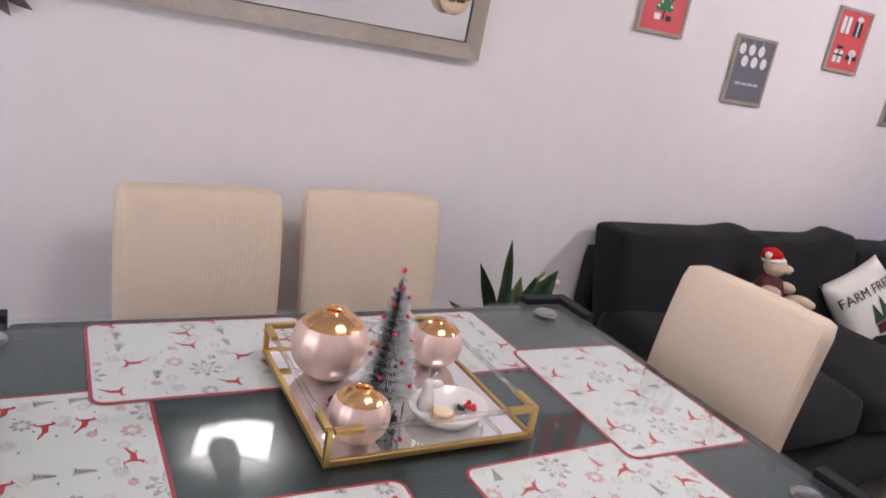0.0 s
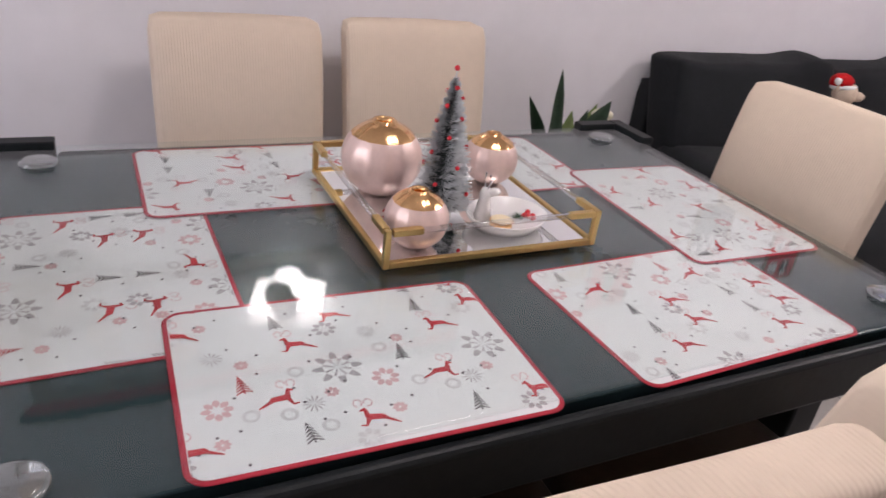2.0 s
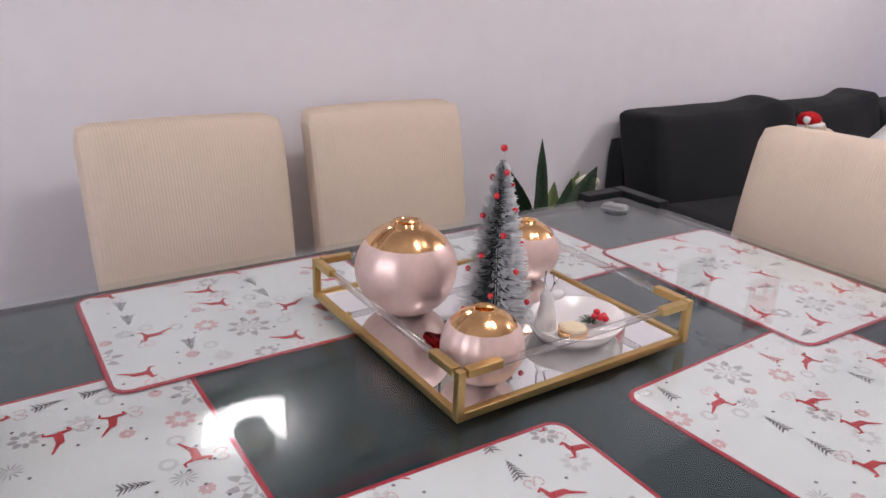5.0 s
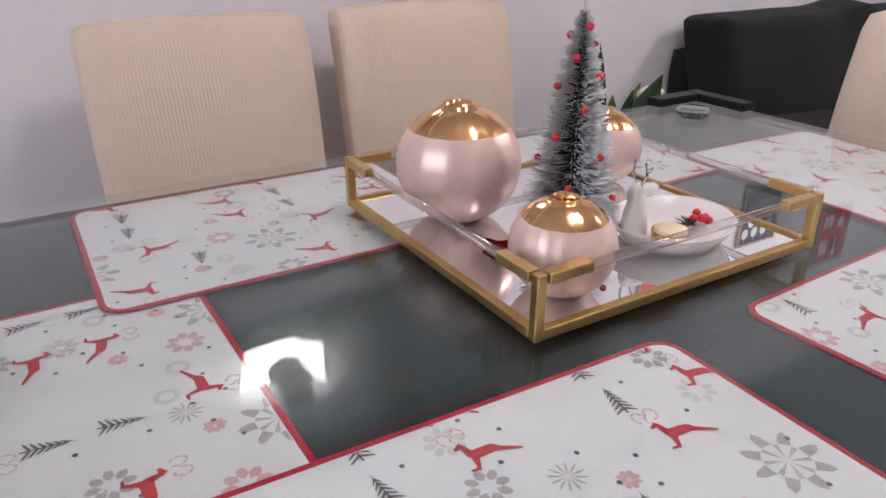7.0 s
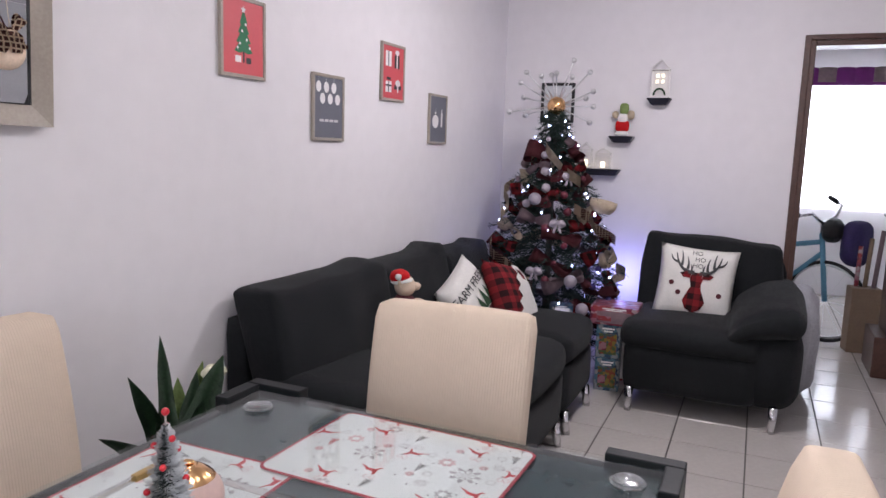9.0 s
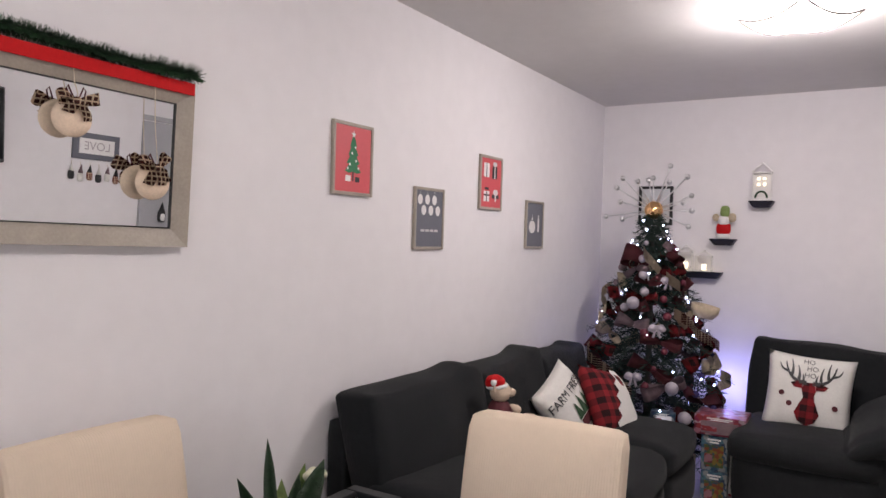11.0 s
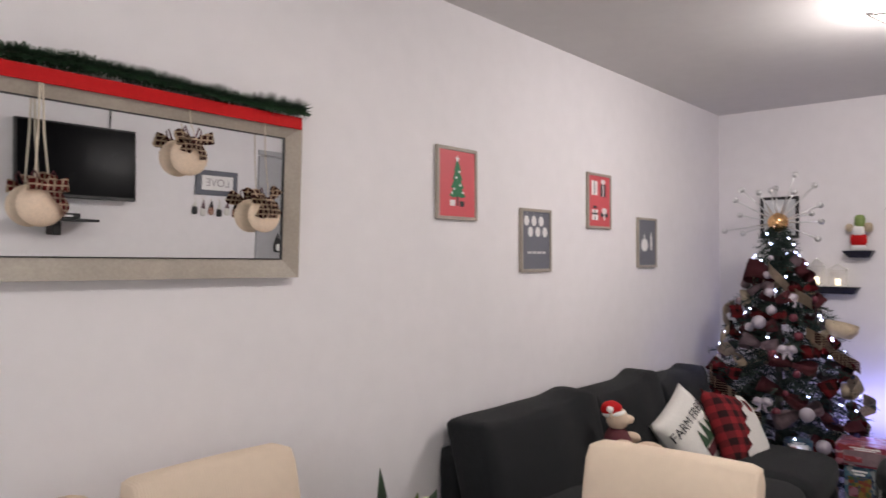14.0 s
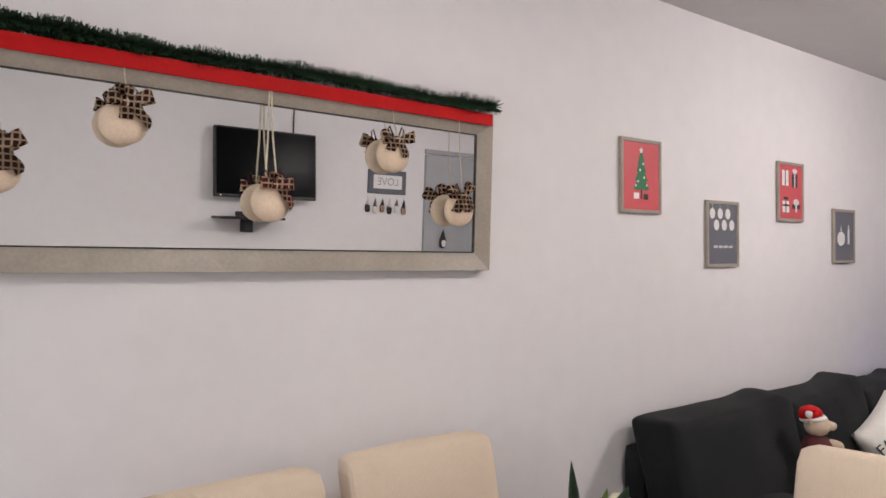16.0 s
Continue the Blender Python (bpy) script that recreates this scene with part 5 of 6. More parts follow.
# ---- plush bear in a red hat: one plain mesh ----
bm = bmesh.new()
spans = []
def lump(mat, r, c, sc):
    n0 = len(bm.faces)
    ball(bm, r, c, sc, 18, 12)
    bm.faces.ensure_lookup_table()
    for f in bm.faces[n0:]:
        f.material_index = mat
lump(1, 0.070, (0, 0, 0.095), (1, 0.85, 1.30))
lump(0, 0.048, (0, -0.01, 0.212), (1, 0.95, 0.95))
lump(0, 0.023, (0.022, -0.050, 0.204), (1.1, 1, 0.8))
for s in (-1, 1):
    lump(0, 0.026, (s * 0.070, -0.040, 0.120), (0.9, 1.6, 0.9))
    lump(0, 0.032, (s * 0.055 + 0.03, -0.10, 0.070), (1.1, 2.0, 0.9))
    lump(0, 0.015, (s * 0.044, 0.0, 0.232), (1, 0.6, 1))
lump(2, 0.048, (-0.003, 0, 0.236), (1.04, 1.02, 0.34))
lump(3, 0.042, (-0.012, 0.006, 0.256), (1, 1, 0.75))
lump(3, 0.022, (-0.038, 0.004, 0.270), (1.2, 1, 0.7))
lump(2, 0.014, (-0.060, 0.0, 0.262), (1, 1, 1))
for v in bm.verts:
    v.co += noise.noise_vector(v.co * 60) * 0.003
plush = part("plush_bear", bm, SKIN_TAN, None, smooth=True)
for mt in (WINE, WHITE_FUR, RED):
    plush.data.materials.append(mt)
spot(plush, 1.352, -0.37, 0.555, rx=-6, rz=14)
plush.scale = (0.98, 0.98, 0.98)
tagged(plush, "tan plush bear in a red and white hat and dark shirt", "plush toy")

# ---- gift boxes under the tree ----
def gift(name, place, size, turn, a, b, label):
    g = thing(name, pose(*place, 0, 0, turn), label, "box", "boxes under the tree")
    part("carton", box(bmesh.new(), size, (0, 0, size[2] / 2), 0.004), a, g)
    part("panel", box(bmesh.new(), (0.003, size[1] * 0.72, size[2] * 0.62), (-size[0] / 2 - 0.0016, 0, size[2] * 0.42)), b, g, "printed panel")
    part("panel", box(bmesh.new(), (0.003, size[1] * 0.3, size[2] * 0.25), (-size[0] / 2 - 0.0032, size[1] * 0.2, size[2] * 0.35)), PINKBOX, g, "small printed panel")
    for k in range(2):
        part("label_bar", box(bmesh.new(), (0.002, size[1] * (0.5 - 0.15 * k), size[2] * 0.05), (-size[0] / 2 - 0.0012, 0, size[2] * (0.88 - 0.08 * k))), PAPER, g, "pale printed bar")
gift("toy_box", (2.76, -0.962, 0.0), (0.13, 0.135, 0.19), 6, TEALBOX, YELLOWBOX, "small teal and yellow printed toy box")
gift("toy_box", (2.765, -0.960, 0.191), (0.13, 0.135, 0.19), 3, TEALBOX, YELLOWBOX, "small teal and yellow printed toy box")
gift("gift_box", (2.90, -0.985, 0.0), (0.13, 0.20, 0.38), 0, PINKBOX, PAPER, "tall pink printed gift box")
gift("gift_box", (2.80, -0.985, 0.382), (0.22, 0.26, 0.105), 2, PINKBOX, MAUVE, "flat pink and red printed gift box")
gift("gift_box", (2.68, -0.70, 0.0), (0.20, 0.20, 0.42), 0, NAVY, TEALBOX, "dark blue gift box")
gift("gift_box", (2.66, -0.70, 0.421), (0.09, 0.13, 0.06), 10, TEALBOX, PAPER, "small pale blue gift box")

# ---- floating shelves with lanterns and a figure ----
def shelf(y0, y1, z):
    s = thing("wall_shelf", pose(X1 - 0.001, (y0 + y1) / 2, z), "black floating ledge shelf with tapered sides", "shelf", "ledges on the wall")
    w = abs(y1 - y0) / 2
    bm = bmesh.new()
    prof = [(0.0, -w, 0.0), (0.0, w, 0.0), (0.0, w - 0.03, -0.042), (0.0, -w + 0.03, -0.042)]
    a = [bm.verts.new((-0.10 if k < 2 else -0.07, q[1], q[2])) for k, q in enumerate(prof)]
    b = [bm.verts.new((0.0, q[1], q[2])) for q in prof]
    bm.faces.new(a)
    bm.faces.new(b[::-1])
    for k in range(4):
        bm.faces.new((a[k], b[k], b[(k + 1) % 4], a[(k + 1) % 4]))
    bmesh.ops.bevel(bm, geom=bm.edges[:], offset=0.004, segments=2, affect="EDGES")
    part("ledge", bm, BLACK, s)
    return s


for y0, y1, z in ((-1.118, -0.968, 1.684), (-0.906, -0.744, 1.443), (-0.830, -0.530, 1.228)):
    shelf(y0, y1, z)


def lantern(y, z, w, h, panes, label):
    ln = thing("house_lantern", pose(X1 - 0.055, y, z + 0.001), label, "lantern", "house lanterns on the ledges")
    d = 0.05
    part("base", box(bmesh.new(), (d, w, 0.008), (0, 0, 0.004), 0.001), CERAMIC, ln)
    wall_h = h * 0.76
    for sx in (-1, 1):
        for sy in (-1, 1):
            part("post", box(bmesh.new(), (0.006, 0.006, wall_h - 0.0165), (sx * (d / 2 - 0.003), sy * (w / 2 - 0.003), 0.0085 + (wall_h - 0.0165) / 2)), CERAMIC, ln)
    part("rail", box(bmesh.new(), (d, w, 0.006), (0, 0, wall_h - 0.0045), 0.001), CERAMIC, ln)
    bm = bmesh.new()
    for sy in (-1, 1):
        rod(bm, (-d / 2 + 0.003, sy * w / 2, wall_h), (-d / 2 + 0.003, 0, h), 0.003, n=6)
        rod(bm, (d / 2 - 0.003, sy * w / 2, wall_h), (d / 2 - 0.003, 0, h), 0.003, n=6)
    rod(bm, (-d / 2, 0, h), (d / 2, 0, h), 0.003, n=6)
    part("roof_frame", bm, CERAMIC, ln)
    if panes:
        part("front", box(bmesh.new(), (0.003, w - 0.014, wall_h - 0.02), (d / 2 - 0.006, 0, wall_h / 2)), CERAMIC, ln, "white back panel")
        for i in (-1, 1):
            for j in (0, 1):
                part("pane", box(bmesh.new(), (0.003, 0.015, 0.018), (-d / 2 + 0.004, i * 0.0165, wall_h * 0.62 + 0.036 * (j - 0.3))), LED_WARM, ln, "warm lit pane")
        part("wreath", tube(bmesh.new(), [(-d / 2 - 0.002, 0.034 * math.cos(a), 0.016 + 0.040 * math.sin(a)) for a in [math.pi * k / 12 for k in range(13)]], 0.006, 8), GARLAND, ln, "small dark wreath", True)
    else:
        part("candle", rod(bmesh.new(), (0, 0, 0.009), (0, 0, h * 0.34), 0.014, n=16), LED_WARM, ln, "small glowing candle", True)


lantern(-1.043, 1.684, 0.112, 0.235, True, "white house lantern with four lit panes")
lantern(-0.600, 1.228, 0.085, 0.165, False, "small white wire house lantern with candle")
lantern(-0.715, 1.228, 0.100, 0.135, False, "wide white wire house lantern with candle")
bm = bmesh.new()
def blob(mat, size, c, r):
    n0 = len(bm.faces)
    softbox(bm, size, c, r, 0.004, 5)
    bm.faces.ensure_lookup_table()
    for f in bm.faces[n0:]:
        f.material_index = mat
blob(0, (0.022, 0.075, 0.03), (0, 0, 0.016), 0.008)
blob(1, (0.022, 0.080, 0.065), (0, 0, 0.064), 0.01)
blob(0, (0.024, 0.058, 0.055), (-0.002, 0, 0.115), 0.012)
blob(2, (0.022, 0.050, 0.070), (0, -0.006, 0.172), 0.012)
blob(3, (0.02, 0.04, 0.05), (0, -0.05, 0.135), 0.01)
blob(3, (0.02, 0.035, 0.04), (0, 0.048, 0.135), 0.01)
fig2 = part("wooden_figure", bm, PAPER, None, smooth=True)
for mt in (RED, LEAF_PALE, BURLAP):
    fig2.data.materials.append(mt)
spot(fig2, X1 - 0.05, -0.825, 1.4435)
tagged(fig2, "painted flat wooden holiday figure in red, white and green", "figure")
ph = thing("photo_frame", pose(X1 - 0.001, -0.380, 1.655), "black picture frame with a plain pale picture", "picture frame")
part("picture", box(bmesh.new(), (0.004, 0.20, 0.235), (-0.008, 0, 0)), FROSTED, ph)
for s in (-1, 1):
    part("frame_side", box(bmesh.new(), (0.02, 0.018, 0.262), (-0.011, s * 0.104, 0), 0.002), BLACK, ph)
    part("frame_rail", box(bmesh.new(), (0.02, 0.1895, 0.018), (-0.011, 0, s * 0.122), 0.002), BLACK, ph)

# ---- plant beside the sofa ----
plant = thing("potted_plant", pose(0.175, -0.268, 0.0), "broad-leaved green plant with a pale flower in a dark pot", "plant")
part("pot", lathe(bmesh.new(), [(0.001, 0), (0.09, 0), (0.125, 0.34), (0.132, 0.36), (0.118, 0.36), (0.11, 0.32), (0.001, 0.32)], 32), POT, plant, smooth=True)
rnd = random.Random(3)
for k, (az, ln, bend, wd) in enumerate(((120, 0.49, 0.05, 0.024), (158, 0.43, 0.26, 0.030), (15, 0.38, 0.22, 0.036), (168, 0.33, 0.62, 0.030), (320, 0.36, 0.40, 0.04), (260, 0.36, 0.45, 0.035), (340, 0.44, 0.26, 0.048), (20, 0.41, 0.36, 0.034), (45, 0.36, 0.2, 0.04), (190, 0.30, 0.25, 0.034), (290, 0.32, 0.15, 0.040))):
    bm = bmesh.new()
    a = radians(az)
    rows = []
    for i in range(13):
        t = i / 12
        out, up = 0.02 + bend * ln * t ** 1.6, ln * (t - 0.32 * bend * t * t)
        c0 = Vector((math.cos(a) * out, math.sin(a) * out, 0.33 + up))
        way = Vector((math.cos(a) * bend, math.sin(a) * bend, 1.0 - 0.6 * bend * t))
        side = way.cross(Vector((0.65 + 0.25 * math.sin(k * 2.1), 0.75, 0.2))).normalized() * wd * (math.sin(math.pi * min(1, 0.14 + 0.86 * t)) ** 0.8 + 0.02) * (1 + 0.08 * math.sin(t * 17 + k))
        sag = Vector((math.cos(a), math.sin(a), -0.5)) * 0.25 * side.length
        rows.append([bm.verts.new(c0 - side), bm.verts.new(c0 + sag * -0.6), bm.verts.new(c0 + side)])
    for p0, p1 in zip(rows, rows[1:]):
        for q in (0, 1):
            bm.faces.new((p0[q], p0[q + 1], p1[q + 1], p1[q]))
    bmesh.ops.solidify(bm, geom=bm.faces[:], thickness=0.003)
    part("leaf", bm, LEAF_PALE if k in (7, 8) else LEAF, plant, "pale green leaf" if k in (7, 8) else "dark green leaf", True)
part("flower_stem", tube(bmesh.new(), [(0.02, 0.0, 0.33), (0.07, 0.01, 0.50), (0.135, 0.0, 0.66)], 0.004, 6), LEAF, plant)
for k in range(6):
    a = k * math.tau / 6
    part("petal", ball(bmesh.new(), 0.026, (0.14 + 0.017 * math.cos(a), 0.017 * math.sin(a), 0.668 + 0.008 * (k % 2)), (0.8, 0.8, 0.6), 10, 7), PETAL, plant, "cream petal", True)

# ---- grey leaf spray at the mirror's corner ----
spray2 = thing("leaf_spray", pose(-1.335, -0.012, 1.365), "grey glitter leaf spray pinned beside the mirror", "ornament")
for k in range(7):
    bm = bmesh.new()
    a = radians(200 + 26 * k)
    d, q = Vector((math.cos(a), 0, math.sin(a))), Vector((-math.sin(a), 0, math.cos(a)))
    ln = 0.075 + 0.02 * (k % 3)
    rows = [[bm.verts.new(d * ln * t + q * w * 0.015 * math.sin(math.pi * (0.08 + 0.9 * t)) + Vector((0, -0.012 * math.sin(t * 2.6), 0))) for w in (-1, 1)] for t in [i / 8 for i in range(9)]]
    for p0, p1 in zip(rows, rows[1:]):
        bm.faces.new((p0[0], p0[1], p1[1], p1[0]))
    bmesh.ops.solidify(bm, geom=bm.faces[:], thickness=0.0015)
    part("leaf", bm, STEEL, spray2, smooth=True)

# ---- south side, seen in the mirror ----
tv = thing("television", pose(0.710, Y0 + 0.07, 1.842, 4, 0, 0), "black flat television on a wall bracket", "television")
part("screen", box(bmesh.new(), (0.735, 0.006, 0.45), (0, 0.023, 0)), SCREEN, tv, "dark glossy screen")
part("casing", box(bmesh.new(), (0.76, 0.04, 0.485), (0, 0, -0.004), 0.006), BLACK, tv)
part("power_light", box(bmesh.new(), (0.008, 0.003, 0.004), (-0.34, 0.0215, -0.237)), LED_WARM, tv, "tiny lit power light")
part("wall_bracket", box(bmesh.new(), (0.2, 0.045, 0.2), (0, -0.0445, 0.0)), BLACK, tv)
cable = part("tv_cable", tube(bmesh.new(), [(0.94, Y0 + 0.008, 1.98), (0.938, Y0 + 0.008, 2.15), (0.94, Y0 + 0.008, 2.349)], 0.006, 8), BLACK)
tagged(cable, "black cable running up the wall above the television", "cable")
sb = thing("bracket_shelf", pose(0.575, Y0 + 0.001, 1.455), "small black bracket shelf below the television", "shelf")
part("board", box(bmesh.new(), (0.46, 0.20, 0.018), (0, 0.10, 0), 0.003), BLACK, sb)
part("bracket", box(bmesh.new(), (0.05, 0.12, 0.09), (0, 0.06, -0.055), 0.004), BLACK, sb)
rc = thing("set_top_box", pose(0.60, Y0 + 0.10, 1.4645), "small black set-top box on the bracket shelf", "device")
part("casing", box(bmesh.new(), (0.2, 0.13, 0.035), (0, 0, 0.0178), 0.006), BLACK, rc)
part("front_bar", box(bmesh.new(), (0.10, 0.003, 0.012), (0, 0.0665, 0.018)), PAPER, rc, "pale front bar")
sign = thing("wall_sign", pose(1.769, Y0 + 0.001, 1.777), "grey framed sign with a white lettered card", "sign")
part("board", box(bmesh.new(), (0.36, 0.016, 0.19), (0, 0.0085, 0), 0.003), POSTER_GREY, sign)
part("card", box(bmesh.new(), (0.27, 0.006, 0.11), (0, 0.020, 0), 0.001), PAPER, sign, "white card")
bm = text_mesh("LOVE", 0.085)
bm.transform(pose(0, 0.0235, 0, 90, 0, 180))
part("lettering", bm, INK_GREY, sign, "grey lettering")
for k in range(6):
    hk = thing("mini_stocking", pose(1.59 + 0.069 * k, Y0 + 0.006, 1.658), "tiny hanging cloth ornament below the sign", "ornament", "ornaments below the sign")
    low = 0.012 * (k % 2)
    part("cloth", softbox(bmesh.new(), (0.042, 0.014, 0.060), (0, 0.004, -0.095 - low), 0.006, 0.004, 5, 0.006), (BLACK, CREAM, PLAID_BOW)[k % 3], hk, smooth=True)
    part("cap", rod(bmesh.new(), (0, 0.004, -0.068 - low), (0.006, 0.004, -0.018), 0.017, 0.003, 10), (CREAM, MAUVE, BLACK)[k % 3], hk, smooth=True)
    part("loop", rod(bmesh.new(), (0, 0.002, -0.02), (0, 0.002, 0.0), 0.0015, n=6), ROPE, hk)
hall = thing("door_2", pose(2.548, Y0 + 0.001, 0), "pale grey panel door, closed", "door", kind="structure")
part("leaf", box(bmesh.new(), (0.82, 0.03, 2.03), (0, 0.016, 1.015), 0.004), GREY_DOOR, hall)
part("head_rail", box(bmesh.new(), (0.82, 0.02, 0.04), (0, 0.011, 2.058), 0.003), GREY_DOOR, hall)
gn = thing("hanging_ornament", pose(2.328, Y0 + 0.045, 1.297), "small black and white hanging cloth ornament", "ornament")
part("body", softbox(bmesh.new(), (0.06, 0.022, 0.09), (0, 0, 0), 0.01, 0.006, 5), BLACK, gn, smooth=True)
part("beard", softbox(bmesh.new(), (0.034, 0.012, 0.05), (0, 0.016, -0.008), 0.005, 0.004, 4), WHITE_FUR, gn, "white tuft", True)
part("cap", rod(bmesh.new(), (0, 0, 0.04), (0.004, 0, 0.11), 0.024, 0.002, 12), BLACK, gn)

# ---- beyond the doorway ----
slab("wall_far_room_east_low", (0.15, 4.2, 0.90), (6.80, -2.5, 0.45), WALL, label="pale wall below the window of the next room", category="wall")
slab("wall_far_room_east_high", (0.15, 4.2, 0.30), (6.80, -2.5, 2.35), WALL, label="pale wall above the window of the next room", category="wall")
slab("wall_far_room_east_side", (0.15, 0.98, 1.30), (6.80, -0.89, 1.55), WALL, label="pale wall beside the window of the next room", category="wall")
slab("wall_far_room_east_end", (0.15, 1.40, 1.30), (6.80, -3.90, 1.55), WALL, label="pale wall beside the window of the next room", category="wall")
slab("wall_far_room_north", (3.0, 0.15, 2.5), (5.22, -0.32, 1.25), WALL, label="pale wall of the next room", category="wall")
slab("wall_far_room_south", (3.0, 0.15, 2.5), (5.22, -4.52, 1.25), WALL, label="pale wall of the next room", category="wall")
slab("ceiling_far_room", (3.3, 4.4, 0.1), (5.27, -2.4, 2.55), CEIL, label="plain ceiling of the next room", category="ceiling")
curtain = thing("sheer_curtain", pose(6.60, -2.25, 0), "sheer white curtain glowing with daylight", "curtain")
bm = bmesh.new()
rows = [[bm.verts.new((0.018 * math.sin(k * 1.05) + 0.008 * math.sin(k * 0.37), -0.95 + 1.9 * k / 120, z)) for z in (0.86, 2.185)] for k in range(121)]
for a, b in zip(rows, rows[1:]):
    bm.faces.new((a[0], b[0], b[1], a[1]))
drape = part("drape", bm, SHEER, curtain, smooth=True)
val = thing("valance", pose(6.56, -2.25, 0), "purple and white looped valance over the curtain", "valance")
for k in range(12):
    y = -0.92 + 1.84 * (k + 0.5) / 12
    part("panel", softbox(bmesh.new(), (0.012, 0.150, 0.15), (0, y, 2.125), 0.003, 0.006, 4), PURPLE if k % 3 else MAUVE, val, "purple cloth panel", True)
part("hem", box(bmesh.new(), (0.010, 1.86, 0.03), (-0.008, 0, 2.050), 0.002), PURPLE, val)
curtain_rod = part("rod", rod(bmesh.new(), (0.0, -0.98, 2.19), (0.0, 0.98, 2.19), 0.012, n=10), STEEL, curtain, "steel curtain rod")
for s in (-1, 1):
    part("rod_bracket", box(bmesh.new(), (0.125, 0.02, 0.02), (0.062, s * 0.96, 2.19)), STEEL, curtain)

bike = thing("bicycle", pose(4.60, -2.18, 0, 0, 0, 58), "blue bicycle with a dark bag on its handlebar", "bicycle")
for x in (0.0, 0.95):
    bm = tube(bmesh.new(), [(x + 0.29 * math.cos(a), 0, 0.305 + 0.29 * math.sin(a)) for a in [math.tau * k / 36 for k in range(36)]], 0.013, 8, True)
    wheel = part("wheel", bm, RUBBER, bike, "black tyre", True)
    part("rim", tube(bmesh.new(), [(x + 0.268 * math.cos(a), 0, 0.305 + 0.268 * math.sin(a)) for a in [math.tau * k / 36 for k in range(36)]], 0.008, 6, True), STEEL, wheel, "steel rim", True)
    for k in range(12):
        a = math.tau * k / 12
        part("spoke", rod(bmesh.new(), (x, 0, 0.305), (x + 0.262 * math.cos(a), 0, 0.305 + 0.262 * math.sin(a)), 0.0015, n=4), STEEL, wheel)
for a, b in (((0.0, 0, 0.305), (0.07, 0, 0.80)), ((0.05, 0, 0.66), (0.45, 0, 0.28)), ((0.06, 0, 0.74), (0.62, 0, 0.62)), ((0.62, 0, 0.70), (0.45, 0, 0.28)), ((0.45, 0, 0.28), (0.95, 0, 0.305)), ((0.62, 0, 0.62), (0.95, 0, 0.305))):
    part("frame_tube", rod(bmesh.new(), a, b, 0.019, n=12), BIKE_BLUE, bike, "blue frame tube", True)
part("handlebar", tube(bmesh.new(), [(0.12, 0.27, 0.93), (0.05, 0.20, 0.95), (0.04, 0.11, 0.90), (0.07, 0.0, 0.875), (0.04, -0.11, 0.92), (0.05, -0.20, 1.0), (0.12, -0.27, 1.03)], 0.012, 10), CHROME, bike, "chrome handlebar", True)
for s in (-1, 1):
    part("grip", rod(bmesh.new(), (0.11, s * 0.255, 0.935 if s > 0 else 1.02), (0.20, s * 0.31, 0.93 if s > 0 else 1.05), 0.018, n=10), RUBBER, bike, "black grip", True)
part("stem", rod(bmesh.new(), (0.07, 0, 0.79), (0.075, 0, 0.885), 0.013, n=10), CHROME, bike, smooth=True)
part("saddle", softbox(bmesh.new(), (0.26, 0.15, 0.07), (0.62, 0, 0.735), 0.03, 0.01, 6), BLACK, bike, smooth=True)
part("bag", softbox(bmesh.new(), (0.14, 0.24, 0.30), (-0.10, -0.16, 0.74), 0.05, 0.02, 9, 0.02), NAVY, bike, "dark purple cloth bag", True)
part("bag", softbox(bmesh.new(), (0.10, 0.16, 0.15), (0.02, -0.04, 0.82), 0.04, 0.02, 7, 0.02), BLACK, bike, "black cloth bag", True)
pb = thing("paper_bag", pose(4.45, -2.405, 0.0, 0, 0, 10), "open brown paper bag with long rolls inside", "bag")
bm = box(bmesh.new(), (0.14, 0.19, 0.46), (0, 0, 0.2305), 0.006)
part("sack", bm, KRAFT, pb)
for k in range(3):
    part("roll", rod(bmesh.new(), (0.02 * k - 0.02, 0.05 * k - 0.05, 0.46), (0.02 * k + 0.03, 0.06 * k - 0.09, 0.86 - 0.06 * k), 0.015, n=10), (MAUVE, KRAFT, PINKBOX)[k], pb, "long wrapping roll", True)
cab = thing("wooden_cabinet", pose(3.98, -2.66, 0), "dark brown wooden cabinet beyond the doorway", "cabinet")
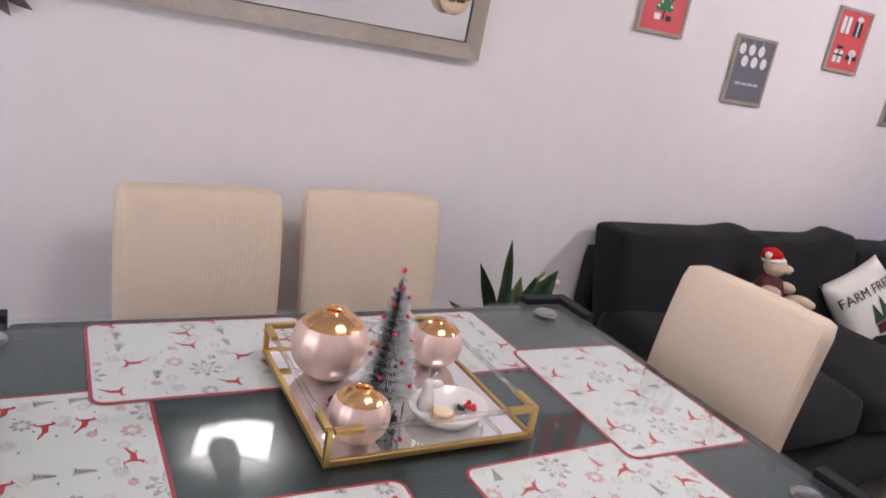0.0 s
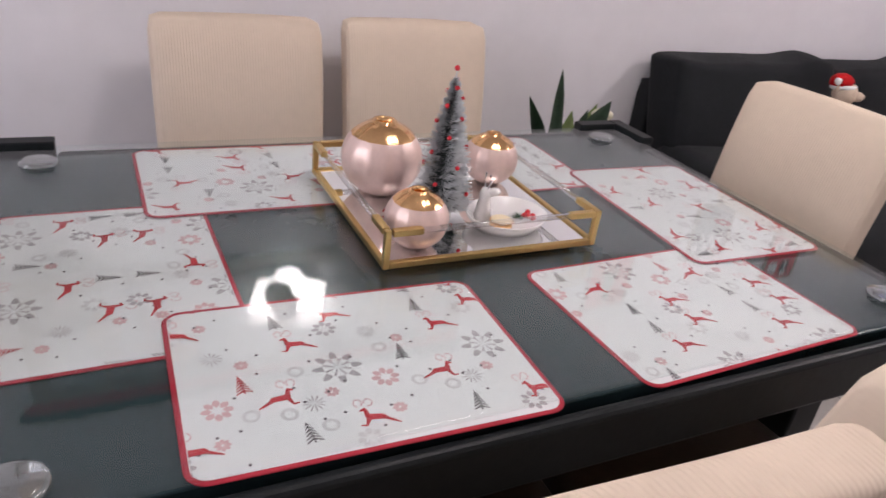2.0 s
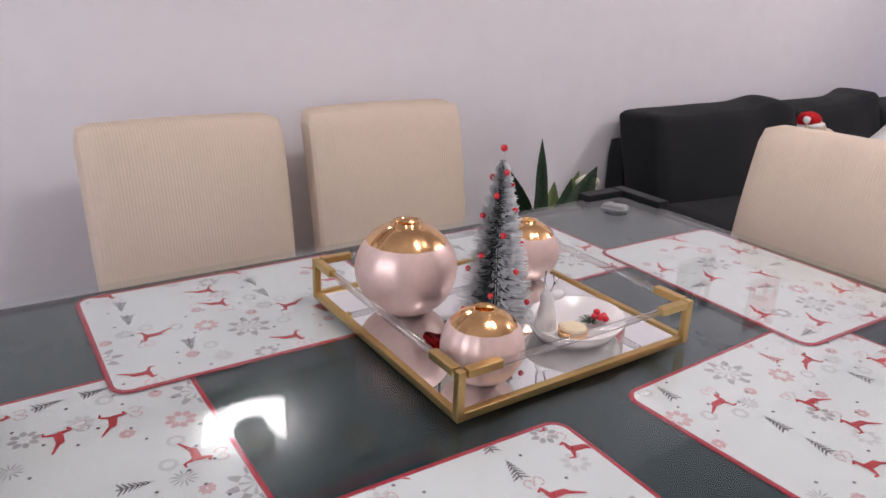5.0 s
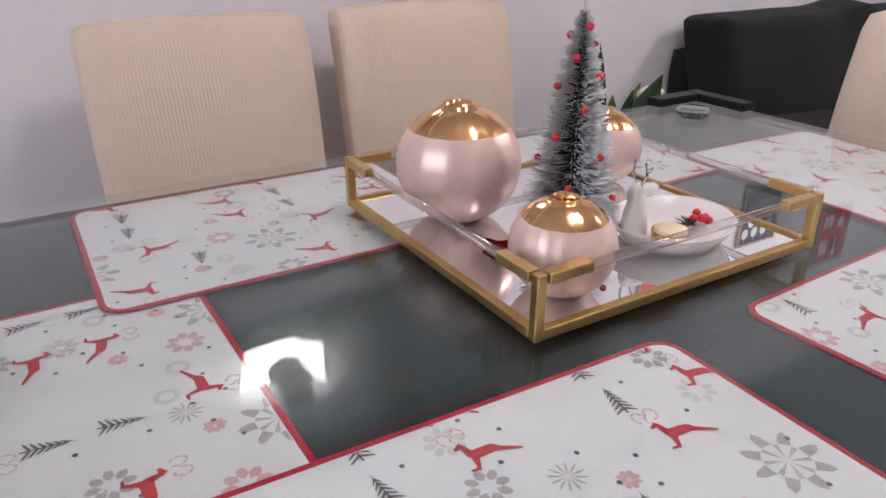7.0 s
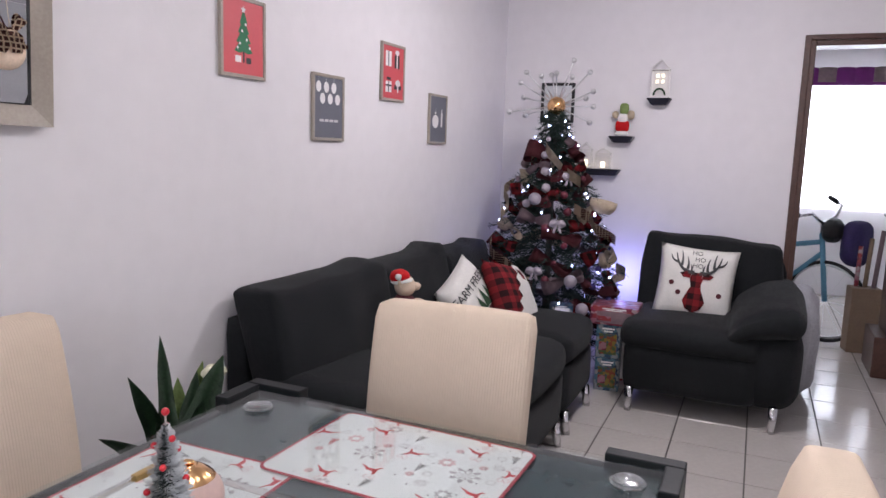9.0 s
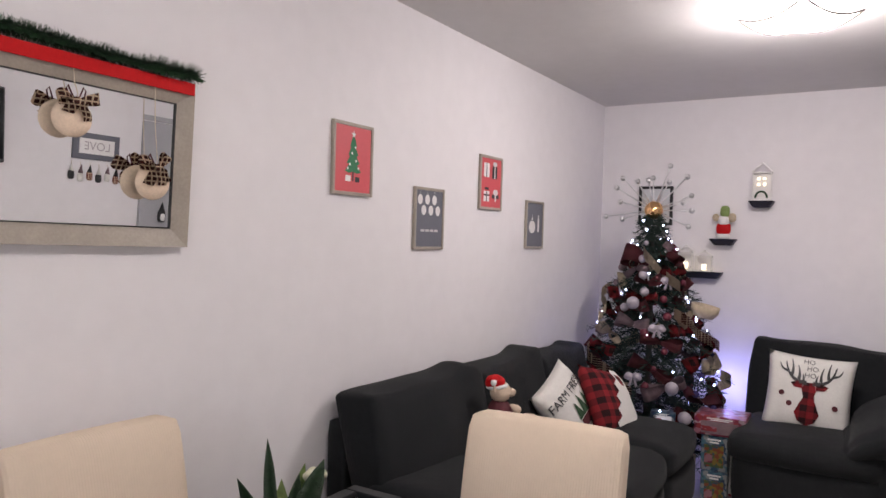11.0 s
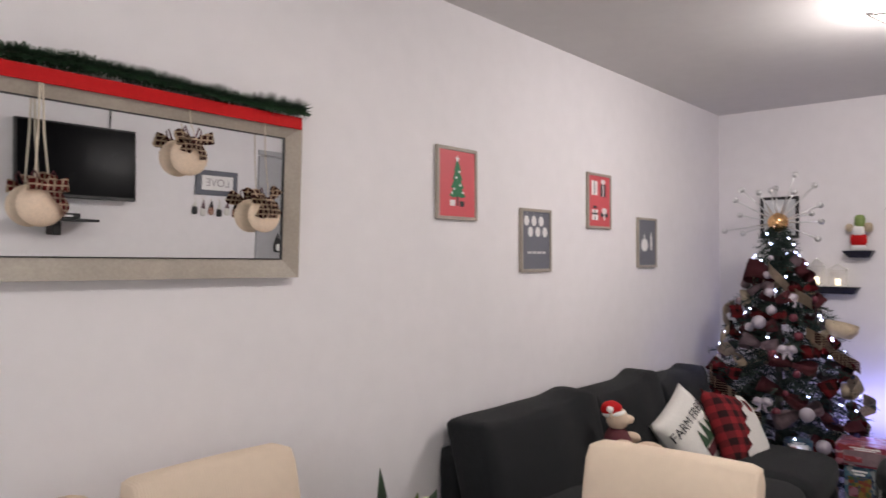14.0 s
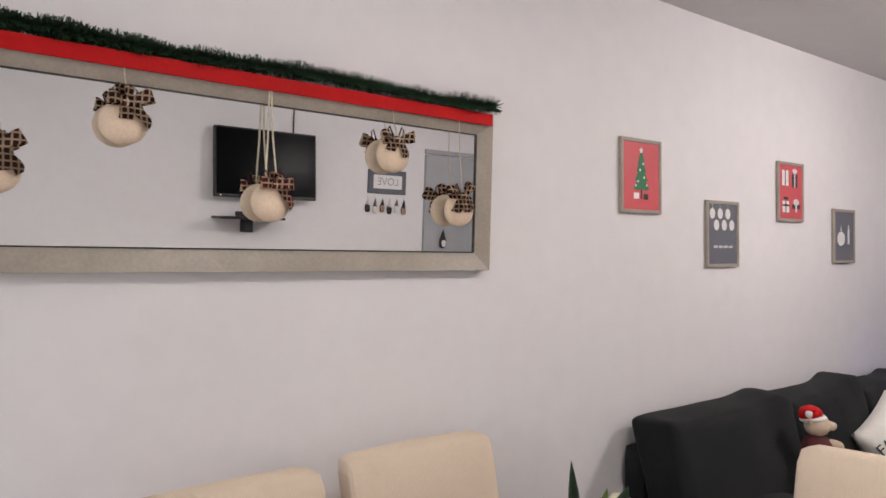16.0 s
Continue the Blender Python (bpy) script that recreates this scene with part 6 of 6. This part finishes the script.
part("plinth", box(bmesh.new(), (0.42, 0.52, 0.26), (0, 0, 0.13), 0.008), WOOD_DARK, cab)
part("body", box(bmesh.new(), (0.38, 0.44, 0.72), (0, -0.03, 0.621), 0.008), WOOD_DARK, cab)
part("top", box(bmesh.new(), (0.42, 0.50, 0.03), (0, -0.02, 0.997), 0.006), WOOD_DARK, cab)
for k in range(2):
    part("drawer", box(bmesh.new(), (0.016, 0.38, 0.30), (-0.199, -0.03, 0.45 + 0.34 * k), 0.004), WOOD_DARK, cab)
    part("knob", ball(bmesh.new(), 0.016, (-0.222, -0.03, 0.45 + 0.34 * k), u=12, v=8), STEEL, cab, "steel knob", True)
bag2 = part("cloth_sack", softbox(bmesh.new(), (0.32, 0.17, 0.58), (0, 0, 0.29), 0.085, 0.03, 9, 0.03), SILVERBAG, None, smooth=True)
spot(bag2, 3.20, -1.935, 0.016)
tagged(bag2, "silver-grey cloth sack standing behind the armchair", "sack")
# ---- floor of separate tiles ----
floor = part("floor", box(bmesh.new(), (9.6, 4.2, 0.05), (2.1, -2.15, -0.031)), GROUT)
tagged(floor, "floor of glossy beige ceramic tiles with dark joints", "floor", kind="structure")
TS, GAP = 0.327, 0.006
bm = box(bmesh.new(), (TS - GAP, TS - GAP, 0.008), (0, 0, -0.004), 0.0015, seg=1)
tile_mesh = bpy.data.meshes.new("floor_tile")
bm.to_mesh(tile_mesh)
bm.free()
tile_mesh.materials.append(TILE)
count = 0
rest = bmesh.new()
for i in range(-16, 14):
    for j in range(-9, 4):
        x, y = 2.47 + TS * (i + 0.5), -1.385 + TS * (j + 0.5)
        if not (-2.6 < x < 6.7 and -3.4 < y < 0.1):
            continue
        if x > 0.3 or (x > -2.2 and y < -1.0):
            t = new("floor_tile", tile_mesh)
            t.parent, t.location = floor, (x, y, 0)
            count += 1
        else:
            box(rest, (TS - GAP, TS - GAP, 0.008), (x, y, -0.004), 0.0015, seg=1)
tagged(part("floor_tiles_rest", rest, TILE, floor), kind="stuff")
